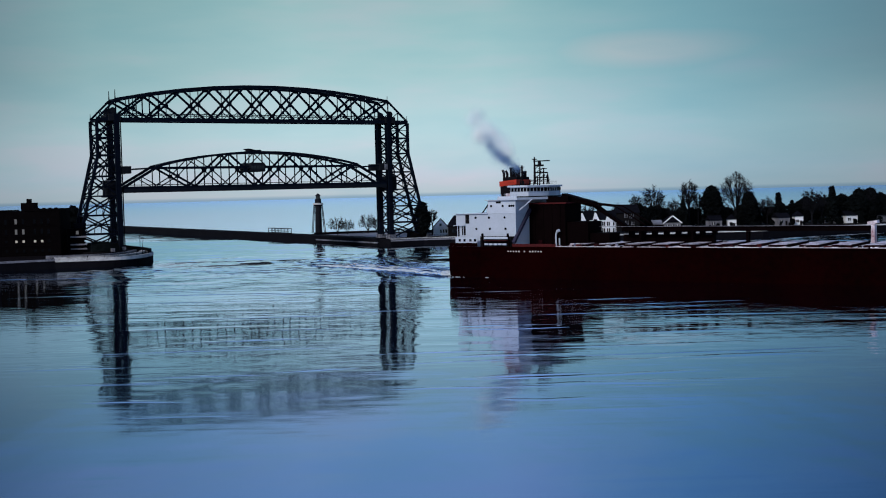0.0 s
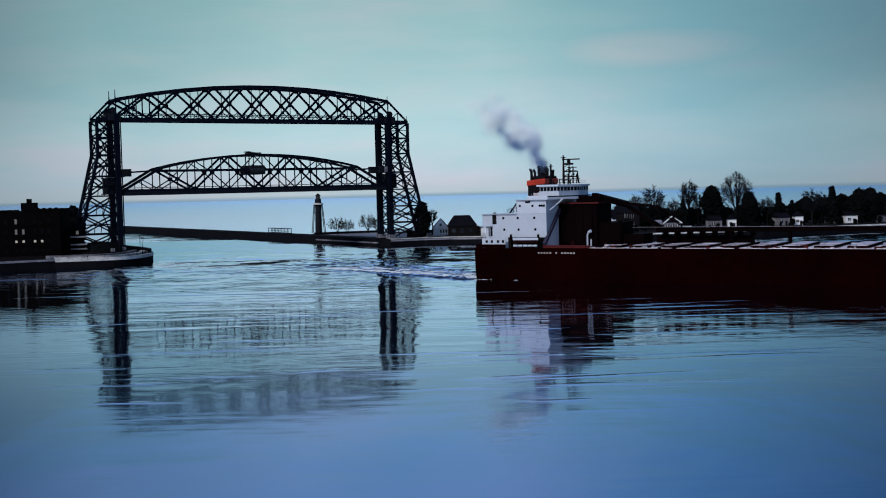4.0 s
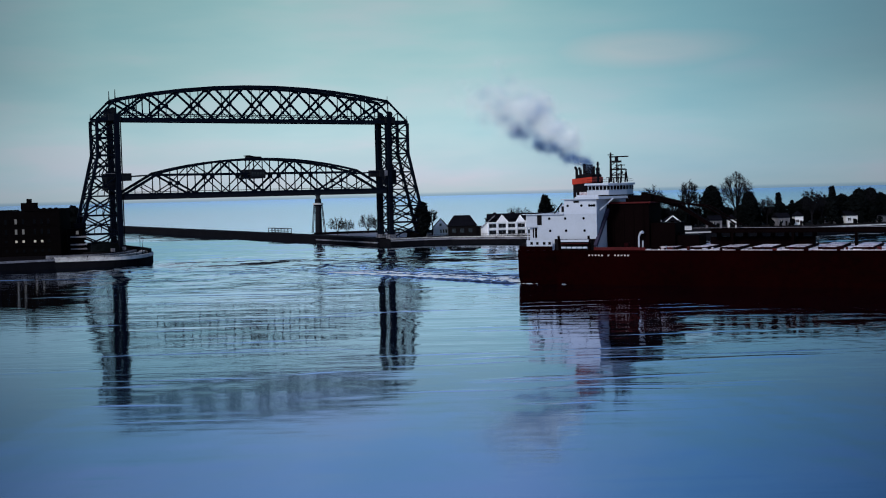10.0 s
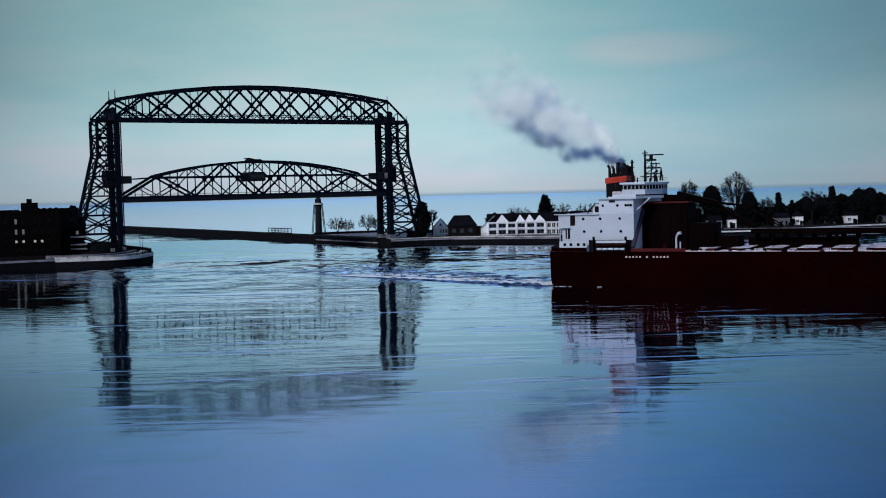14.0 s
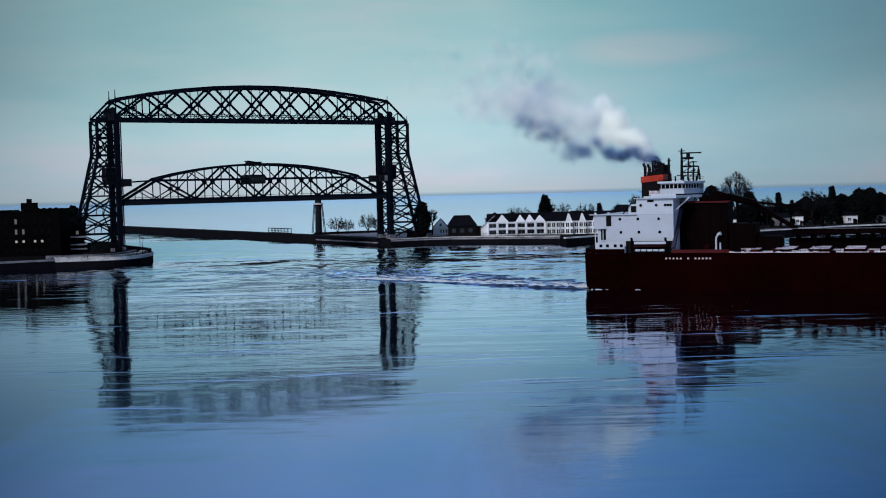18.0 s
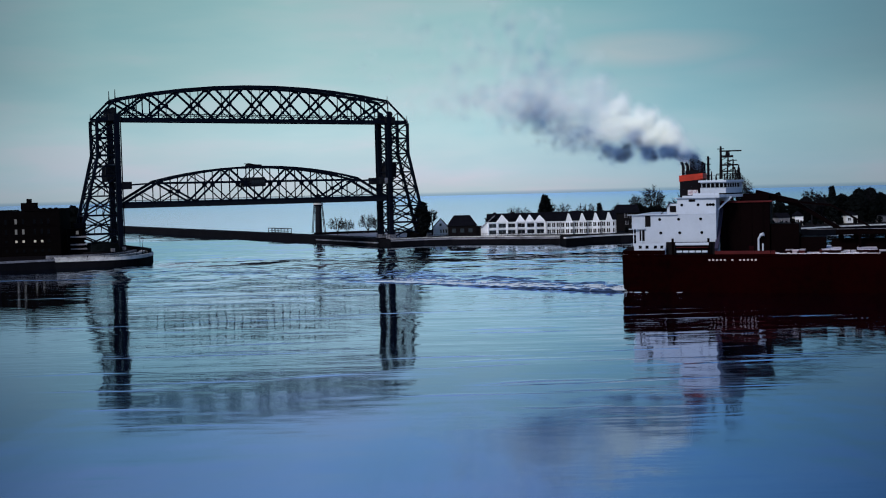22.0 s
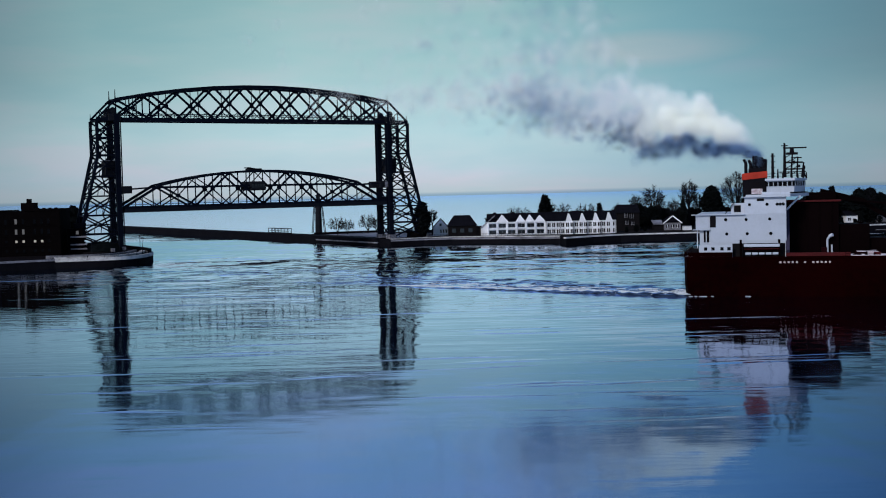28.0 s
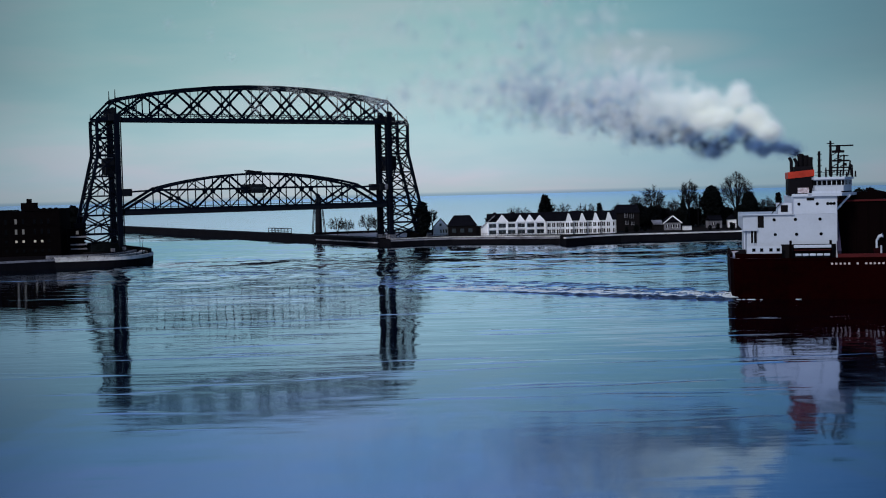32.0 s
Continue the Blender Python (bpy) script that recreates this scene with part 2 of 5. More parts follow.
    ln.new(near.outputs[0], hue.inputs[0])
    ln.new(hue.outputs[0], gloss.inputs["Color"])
    ln.new(wind.outputs[0], gloss.inputs["Roughness"])
    fr = nt.new("ShaderNodeFresnel")
    fr.inputs["IOR"].default_value = 1.33
    mx = nt.new("ShaderNodeMixShader")
    for n in (deep, gloss, fr):
        ln.new(b2.outputs[0], n.inputs["Normal"])
    share = nt.new("ShaderNodeMapRange")
    share.inputs[3].default_value, share.inputs[4].default_value = least, most
    ln.new(fr.outputs[0], share.inputs[0])
    ln.new(share.outputs[0], mx.inputs[0])
    ln.new(deep.outputs[0], mx.inputs[1])
    ln.new(gloss.outputs[0], mx.inputs[2])
    ln.new(mx.outputs[0], nt["Material Output"].inputs["Surface"])
    nt.remove(b)
    return m


def lit_window(name, color, power):
    m = bpy.data.materials.new(name)
    m.use_nodes = True
    b = m.node_tree.nodes["Principled BSDF"]
    b.inputs["Base Color"].default_value = (0.02, 0.02, 0.025, 1)
    b.inputs["Roughness"].default_value = 0.15
    b.inputs["Emission Color"].default_value = (*color, 1)
    b.inputs["Emission Strength"].default_value = power
    return m


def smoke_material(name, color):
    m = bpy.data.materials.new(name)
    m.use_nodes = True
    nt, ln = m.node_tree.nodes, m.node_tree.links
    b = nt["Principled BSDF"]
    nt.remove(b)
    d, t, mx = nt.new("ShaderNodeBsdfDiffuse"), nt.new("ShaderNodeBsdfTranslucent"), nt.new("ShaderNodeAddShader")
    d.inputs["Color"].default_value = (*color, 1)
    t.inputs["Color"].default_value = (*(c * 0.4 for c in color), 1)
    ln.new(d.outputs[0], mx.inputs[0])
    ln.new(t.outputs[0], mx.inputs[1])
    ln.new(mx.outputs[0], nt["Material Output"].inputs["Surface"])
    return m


M = {
    # silver-painted steel: its dark silhouette tone is put into the base colour
    "steel": paint("darkened_bridge_paint", (0.004, 0.006, 0.012), 0.5, 0.0, 0.35),
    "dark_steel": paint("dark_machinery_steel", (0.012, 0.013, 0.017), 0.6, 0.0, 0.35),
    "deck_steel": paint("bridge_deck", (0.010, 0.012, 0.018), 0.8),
    "concrete": paint("pier_concrete", (0.58, 0.56, 0.56), 0.9, 0, 0.4, 0.25, 0.4, dirt=(0.16, 0.15, 0.15)),
    "quay_grey": paint("weathered_concrete", (0.20, 0.195, 0.225), 0.9, 0, 0.5, 0.15, 0.4, dirt=(0.03, 0.028, 0.03)),
    "wet_stone": paint("dark_quay_wall", (0.006, 0.006, 0.008), 0.8, 0, 0.4, 0.2, 0.4),
    "asphalt": paint("pavement_asphalt", (0.009, 0.007, 0.008), 0.9, 0, 0.4, 0.1, 0.3),
    "soil": paint("winter_ground", (0.014, 0.012, 0.012), 0.95, 0, 0.5, 0.08, 0.5),
    "brick": paint("dark_brick", (0.0035, 0.0026, 0.003), 0.9, 0, 0.35, 0.5, 0.4),
    "roof": paint("dark_shingle", (0.006, 0.006, 0.009), 0.9, 0, 0.4, 0.6, 0.4),
    "white": paint("white_siding", (0.80, 0.80, 0.84), 0.7, 0, 0.12, 0.4, 0.2),
    "glass": paint("dark_glass", (0.01, 0.012, 0.016), 0.08, 0, 0.1, 1.0, 0.0),
    "dull_glass": paint("dull_window", (0.004, 0.0045, 0.006), 0.45, 0, 0.3, 1.0, 0.0),
    "trim_dark": paint("dark_timber", (0.009, 0.008, 0.009), 0.8),
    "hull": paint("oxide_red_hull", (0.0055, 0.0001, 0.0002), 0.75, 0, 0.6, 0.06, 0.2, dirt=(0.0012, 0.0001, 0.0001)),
    "ship_white": paint("ship_white_paint", (0.455, 0.49, 0.565), 0.6, 0, 0.10, 0.25, 0.1),
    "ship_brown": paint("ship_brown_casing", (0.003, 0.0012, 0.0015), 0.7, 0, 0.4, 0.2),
    "ship_red": paint("ship_deck_red", (0.06, 0.006, 0.007), 0.7, 0, 0.45, 0.3),
    "ship_deck": paint("frosted_deck", (0.74, 0.70, 0.76), 0.85, 0, 0.3, 0.18, 0.3, dirt=(0.22, 0.10, 0.11)),
    "hatch_top": paint("frost_patched_hatch", (0.72, 0.66, 0.74), 0.85, 0, 0.2, 0.55, 0.3, dirt=(0.10, 0.03, 0.035)),
    "hatch": paint("rusty_hatch_cover", (0.012, 0.002, 0.003), 0.8, 0, 0.6, 0.25, 0.3, dirt=(0.003, 0.001, 0.001)),
    "strut": paint("strut_grey_paint", (0.035, 0.03, 0.055), 0.7, 0, 0.3, 0.3),
    "orange": paint("orange_funnel_band", (0.42, 0.035, 0.018), 0.55, 0, 0.45, 0.5),
    "black": paint("funnel_black", (0.008, 0.007, 0.009), 0.6),
    "letter": paint("white_letter_paint", (0.50, 0.42, 0.42), 0.7),
    "bark": paint("bare_bark", (0.012, 0.012, 0.015), 0.95, 0, 0.4, 0.8),
    "leaf": paint("dark_evergreen", (0.005, 0.0065, 0.007), 0.9, 0, 0.5, 0.6),
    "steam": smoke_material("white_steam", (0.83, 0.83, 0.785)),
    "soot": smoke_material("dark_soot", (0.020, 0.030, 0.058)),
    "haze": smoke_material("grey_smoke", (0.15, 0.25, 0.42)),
    "lit": lit_window("lit_window", (1.0, 0.93, 0.85), 0.38),
    "dim": lit_window("dim_window", (0.9, 0.86, 0.88), 0.10),
    "foam": paint("wake_foam", (0.58, 0.62, 0.66), 0.8, 0, 0.2, 1.5, 0.4),
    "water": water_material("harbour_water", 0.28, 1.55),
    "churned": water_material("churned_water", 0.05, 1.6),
}


# ---------------------------------------------------------------- builders
def link_mesh(name, me, mat, parent=None, label=""):
    if mat and not me.materials:
        me.materials.append(mat)
    ob = new(name, me)
    ob.parent = parent
    return tagged(ob, label)


def part(name, bm, material, parent, label=""):
    me = bpy.data.meshes.new(name)
    bm.to_mesh(me)
    bm.free()
    return link_mesh(name, me, material, parent, label)


def raw(name, verts, faces, material, parent=None, label=""):
    me = bpy.data.meshes.new(name)
    me.from_pydata(verts, [], faces)
    me.update()
    return link_mesh(name, me, material, parent, label)


BOX_F = [(0, 3, 2, 1), (4, 5, 6, 7), (0, 1, 5, 4), (1, 2, 6, 5), (2, 3, 7, 6), (3, 0, 4, 7)]


def box(name, x0, x1, y0, y1, z0, z1, material, parent=None, label="", bevel=0.0):
    v = [(x0, y0, z0), (x1, y0, z0), (x1, y1, z0), (x0, y1, z0), (x0, y0, z1), (x1, y0, z1), (x1, y1, z1), (x0, y1, z1)]
    if not bevel:
        return raw(name, v, BOX_F, material, parent, label)
    bm = bmesh.new()
    vs = [bm.verts.new(p) for p in v]
    for f in BOX_F:
        bm.faces.new([vs[i] for i in f])
    bmesh.ops.bevel(bm, geom=bm.edges[:], offset=bevel, segments=2, affect="EDGES", profile=0.5)
    return part(name, bm, material, parent, label)


def bar(name, p, q, w, d, material, parent=None, label=""):
    """A straight box member from p to q, w across and d deep."""
    p, q = Vector(p), Vector(q)
    a = (q - p).normalized()
    side = a.cross(Vector((0, 0, 1)))
    if side.length < 0.05:
        side = Vector((1, 0, 0))
    side = side.normalized()
    up = side.cross(a).normalized()
    s, t = side * w / 2, up * d / 2
    v = [c + e for c in (p, q) for e in (-s - t, s - t, s + t, -s + t)]
    return raw(name, [tuple(i) for i in v], BOX_F, material, parent, label)


def tube(name, p, q, r0, r1, n, material, parent=None, label=""):
    """A tapered round post from p to q."""
    p, q = Vector(p), Vector(q)
    quat = (q - p).to_track_quat("Z", "Y")
    v, f = [], []
    for c, r in ((p, r0), (q, r1)):
        for k in range(n):
            an = 2 * math.pi * k / n
            v.append(tuple(c + quat @ Vector((r * math.cos(an), r * math.sin(an), 0))))
    for k in range(n):
        j = (k + 1) % n
        f.append((k, j, n + j, n + k))
    f += [tuple(range(n))[::-1], tuple(range(n, 2 * n))]
    return raw(name, v, f, material, parent, label)


def prism(name, pts, z0, z1, material, parent=None, label="", top=None):
    """An upright block over a plan outline; top: another material for its upper face."""
    n = len(pts)
    area = sum(pts[i][0] * pts[(i + 1) % n][1] - pts[(i + 1) % n][0] * pts[i][1] for i in range(n))
    if area < 0:
        pts = pts[::-1]
    v = [(x, y, z0) for x, y in pts] + [(x, y, z1) for x, y in pts]
    f = [(i, (i + 1) % n, n + (i + 1) % n, n + i) for i in range(n)] + [tuple(range(n, 2 * n)), tuple(range(n))[::-1]]
    ob = raw(name, v, f, material, parent, label)
    if top:
        ob.data.materials.append(top)
        ob.data.polygons[n].material_index = 1
    return ob


def empty(name, m, label, category, group="", kind=""):
    ob = new(name)
    ob.empty_display_size = 1
    ob.matrix_basis = m
    return tagged(ob, label, category, group, kind)


# ---------------------------------------------------------------- water and land
QUAY = 3.2
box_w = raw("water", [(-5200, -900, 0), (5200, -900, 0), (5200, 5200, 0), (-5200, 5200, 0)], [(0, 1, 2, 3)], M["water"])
tagged(box_w, "calm blue harbour and lake water with ripples", "water", kind="structure")

UX, UY = 0.8553, 0.5181            # along the bridge
NX, NY = -0.5181, 0.8553           # along the canal, towards the lake
BRIDGE = pose(-121, 445, 0, 0, 0, 31.2)
SPAN = 115.8


def on_bridge(x, y):
    return (-121 + UX * x + NX * y, 445 + UY * x + NY * y)


def smooth(pts, rounds=2):
    """Corner cutting, for a rounded quay."""
    for _ in range(rounds):
        out = [pts[0]]
        for (ax, ay), (bx, by) in zip(pts, pts[1:]):
            out += [(ax * 0.75 + bx * 0.25, ay * 0.75 + by * 0.25), (ax * 0.25 + bx * 0.75, ay * 0.25 + by * 0.75)]
        pts = out + [pts[-1]]
    return pts


nose = smooth([on_bridge(10, 60), on_bridge(10, 6), (-106.5, 437), (-105.2, 426), (-105.6, 414), (-109, 405.5), (-118, 402), (-131, 399.5)])
quay_west = [(-131, 399.5), (-146, 391), (-230, 345)]
north = nose + quay_west[1:] + [(-330, 330), (-330, 620), on_bridge(-60, 330), on_bridge(10, 420)]
south_pier = [on_bridge(110, 2), on_bridge(110, 415), on_bridge(118, 415), on_bridge(118, 2)]
front = [on_bridge(110, 4), (-22, 501.5), (-8, 508), (4, 509), (48.6, 491), (49.4, 474), (62, 485), (74, 492.5), (86, 494.5), (98, 494.5),
         (111, 497), (135, 499), (181, 528), (300, 570), (520, 600)]
south = front + [(700, 800), (100, 680), (10, 580), on_bridge(152, 92), on_bridge(118, 92)]


def strip(name, line, z0, z1, wide, out, material, label, category):
    """A band of masonry along a line of the quay, standing out towards the water by a little."""
    v, f = [], []
    n = len(line)
    for i, (x, y) in enumerate(line):
        ax, ay = line[max(i - 1, 0)]
        bx, by = line[min(i + 1, n - 1)]
        d = math.hypot(bx - ax, by - ay)
        nx, ny = (by - ay) / d, -(bx - ax) / d
        if out < 0:
            nx, ny = -nx, -ny
        o = abs(out)
        for k, z in ((o, z0), (o, z1), (-wide, z1), (-wide, z0)):
            v.append((x + nx * k, y + ny * k, z))
    for i in range(n - 1):
        a, b = 4 * i, 4 * i + 4
        f += [(a, b, b + 1, a + 1), (a + 1, b + 1, b + 2, a + 2), (a + 2, b + 2, b + 3, a + 3), (a + 3, b + 3, b, a)]
    f += [(0, 1, 2, 3), (4 * n - 1, 4 * n - 2, 4 * n - 3, 4 * n - 4)]
    return tagged(raw(name, v, f, material), label, category, kind="structure")


g1 = prism("ground_north", north, -6, QUAY, M["wet_stone"], top=M["asphalt"])
tagged(g1, "paved harbour shore behind a dark quay wall", "ground", kind="structure")
g2 = prism("ground_south", south, -6, QUAY, M["wet_stone"], top=M["soil"])
tagged(g2, "low winter shore behind a dark quay wall", "ground", kind="structure")
g3 = prism("pier", south_pier, -6, QUAY + 0.25, M["wet_stone"], top=M["wet_stone"])
tagged(g3, "long dark canal pier reaching into the lake", "pier", kind="structure")
strip("quay_band", nose[6:], 2.2, 3.28, 1.2, -0.12, M["concrete"], "pale concrete facing round the pier head", "quay")
strip("quay_band", quay_west, 2.6, 3.26, 0.8, -0.1, M["quay_grey"], "pale concrete kerb along the quay", "quay")
strip("quay_band", front[1:5], 2.1, 2.75, 1.6, 0.12, M["quay_grey"], "weathered concrete facing on the shore wall", "quay")
strip("quay_kerb", front[1:5], 2.95, 3.3, 1.4, 0.06, M["concrete"], "pale kerb along the shore wall", "quay")
strip("quay_band", front[5:], 2.75, 3.3, 1.4, 0.1, M["concrete"], "pale kerb along the far shore", "quay")


inner = [(x - 3.4, y + 1.6) for x, y in nose[9:30]]
strip("pier_step", inner, 3.0, 3.75, 1.5, -0.05, M["concrete"], "pale curved concrete step on the pier head", "steps")
strip("pier_step", [(x - 3.6, y + 2.2) for x, y in inner[2:]], 3.0, 4.2, 1.2, -0.05, M["quay_grey"], "worn curved upper step on the pier head", "steps")
strip("pier_wall", [(x - 0.6, y) for x, y in nose[3:14]], 3.1, 4.5, 0.5, -0.05, M["wet_stone"], "dark parapet wall on the canal side", "wall")
apron = prism("pier_apron", [on_bridge(119, 6), on_bridge(150, 6), on_bridge(150, 76), on_bridge(119, 76)], QUAY - 0.2, QUAY + 0.03, M["quay_grey"])
tagged(apron, "grey paved apron behind the canal wall", "pavement", kind="structure")
strip("shore_wall", [on_bridge(119, 84), on_bridge(135, 82), on_bridge(151, 78)], QUAY - 0.1, QUAY + 1.0, 0.6, 0.05, M["wet_stone"], "low dark wall between apron and lake", "wall")
strip("pier_ledge", [on_bridge(110, 2), on_bridge(110, 30), on_bridge(110, 62)], 1.4, 1.9, 0.6, -0.5, M["quay_grey"], "narrow pale ledge along the canal wall", "ledge")


# ---------------------------------------------------------------- lift bridge
def bridge_tower(par, x0, s, w):
    """Four legs and their bracing; s = -1: splayed towards -x, +1: towards +x; w: its width at the top."""
    zs = [3.4, 10.0, 17.0, 24.2, 31.6, 39.5, 46.0, 52.3]

    def outer(z):
        return x0 + s * (w + 0.247 * max(0, 39.5 - z))

    def mid(z):
        return (x0 + outer(z)) / 2
    for y in (0, 9):
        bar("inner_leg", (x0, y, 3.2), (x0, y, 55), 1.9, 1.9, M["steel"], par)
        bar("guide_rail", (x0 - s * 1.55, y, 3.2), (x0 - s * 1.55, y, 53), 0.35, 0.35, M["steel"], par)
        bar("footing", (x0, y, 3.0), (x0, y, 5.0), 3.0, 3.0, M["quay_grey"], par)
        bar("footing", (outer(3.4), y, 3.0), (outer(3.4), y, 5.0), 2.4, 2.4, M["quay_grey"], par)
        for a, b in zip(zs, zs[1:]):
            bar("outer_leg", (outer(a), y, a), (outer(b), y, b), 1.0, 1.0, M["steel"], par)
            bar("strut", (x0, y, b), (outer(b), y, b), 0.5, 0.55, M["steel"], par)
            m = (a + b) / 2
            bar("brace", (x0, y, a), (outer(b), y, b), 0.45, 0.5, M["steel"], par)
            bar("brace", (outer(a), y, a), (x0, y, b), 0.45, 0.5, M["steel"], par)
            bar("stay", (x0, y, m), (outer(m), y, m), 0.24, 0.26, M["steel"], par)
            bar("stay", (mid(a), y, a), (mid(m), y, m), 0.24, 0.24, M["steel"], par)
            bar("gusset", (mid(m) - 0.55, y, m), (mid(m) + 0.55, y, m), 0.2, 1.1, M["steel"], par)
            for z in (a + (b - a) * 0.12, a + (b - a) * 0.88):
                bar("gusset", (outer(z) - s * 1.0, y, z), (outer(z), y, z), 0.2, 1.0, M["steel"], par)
    for a, b in zip(zs, zs[1:]):
        for fx in (outer, lambda z: x0):
            bar("cross_strut", (fx(b), 0, b), (fx(b), 9, b), 0.45, 0.55, M["steel"], par)
            if b < 50:
                bar("cross_brace", (fx(a), 0, a), (fx(b), 9, b), 0.34, 0.4, M["steel"], par)
                bar("cross_brace", (fx(a), 9, a), (fx(b), 0, b), 0.34, 0.4, M["steel"], par)
    # inspection stairs between the legs
    for k, (a, b) in enumerate(zip(zs[:-1], zs[1:])):
        u, v = (2.2, 5.0) if k % 2 else (5.0, 2.2)
        bar("stair_flight", (x0 + s * u, 4.5, a), (x0 + s * v, 4.5, b), 0.8, 0.25, M["steel"], par)
    box("sheave_house", x0 - 2.4 + s * 0.6, x0 + 2.4 + s * 0.6, -0.9, 9.9, 52.2, 54.8, M["dark_steel"], par, "dark cable sheave housing", 0.15)
    for y in (0.4, 8.6):
        tube("sheave", (x0 + s * 1.0, y - 0.3, 56.0), (x0 + s * 1.0, y + 0.3, 56.0), 1.3, 1.3, 20, M["dark_steel"], par)
        tube("finial", (x0, y, 60), (x0, y, 63.9), 0.26, 0.1, 6, M["steel"], par)
        tube("finial", (outer(52), y, 52), (outer(52), y, 55.4), 0.2, 0.08, 6, M["steel"], par)


def overhead(x):
    return 60.2 + 5.9 * (1 - abs((x - SPAN / 2) / (SPAN / 2)) ** 2) + 1.2 * (max(x, 0) / SPAN) ** 3


def build_bridge():
    br = empty("lift_bridge", BRIDGE, "tall dark steel lift bridge with lattice towers and arched overhead truss", "bridge")
    bridge_tower(br, 0, -1, 7.3)
    bridge_tower(br, SPAN, 1, 9.3)
    n = 9
    xs = [SPAN * i / n for i in range(n + 1)]
    for y in (0, 9):
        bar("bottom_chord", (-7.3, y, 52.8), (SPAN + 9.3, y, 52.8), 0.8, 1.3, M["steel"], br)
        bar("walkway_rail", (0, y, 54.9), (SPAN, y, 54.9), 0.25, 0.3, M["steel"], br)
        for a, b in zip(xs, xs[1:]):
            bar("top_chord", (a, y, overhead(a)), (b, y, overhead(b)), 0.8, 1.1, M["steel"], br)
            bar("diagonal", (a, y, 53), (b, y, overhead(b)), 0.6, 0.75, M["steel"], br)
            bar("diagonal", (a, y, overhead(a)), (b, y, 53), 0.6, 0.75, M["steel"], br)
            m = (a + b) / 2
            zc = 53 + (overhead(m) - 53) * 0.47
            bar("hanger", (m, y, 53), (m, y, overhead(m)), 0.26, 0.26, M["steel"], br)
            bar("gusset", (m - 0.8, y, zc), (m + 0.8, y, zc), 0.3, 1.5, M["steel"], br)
            bar("gusset", (a - 0.9, y, overhead(a) - 0.7), (a + 0.9, y, overhead(a) - 0.7), 0.3, 1.0, M["steel"], br)
            for c in (a, b):
                q = c + (m - c) * 0.5
                zq = 53 + (zc - 53) * 0.5
                bar("sub_strut", (q, y, zq), (m, y, 53.2), 0.24, 0.26, M["steel"], br)
                bar("sub_hanger", (q, y, 53), (q, y, zq), 0.2, 0.2, M["steel"], br)
        for a in (xs[0], xs[1] * 0.6, xs[1], xs[-2], xs[-1]):
            bar("vertical", (a, y, 53), (a, y, overhead(a)), 0.4, 0.4, M["steel"], br)
        for x, s, w in ((0, -1, 7.3), (SPAN, 1, 9.3)):
            bar("end_chord", (x, y, overhead(x)), (x + s * w, y, 52.8), 0.6, 0.7, M["steel"], br)
            bar("end_vertical", (x + s * w / 2, y, 53), (x + s * w / 2, y, 56.6), 0.3, 0.3, M["steel"], br)
            bar("end_brace", (x, y, 53), (x + s * w / 2, y, 56.6), 0.3, 0.3, M["steel"], br)
    for i, a in enumerate(xs):
        bar("cross_beam", (a, 0, overhead(a)), (a, 9, overhead(a)), 0.35, 0.45, M["steel"], br)
        bar("cross_beam", (a, 0, 52.8), (a, 9, 52.8), 0.4, 0.6, M["steel"], br)
        if i < n:
            bar("sway_brace", (a, 0, overhead(a)), (xs[i + 1], 9, overhead(xs[i + 1])), 0.25, 0.3, M["steel"], br)
            bar("sway_brace", (a, 9, overhead(a)), (xs[i + 1], 0, overhead(xs[i + 1])), 0.25, 0.3, M["steel"], br)
    return br


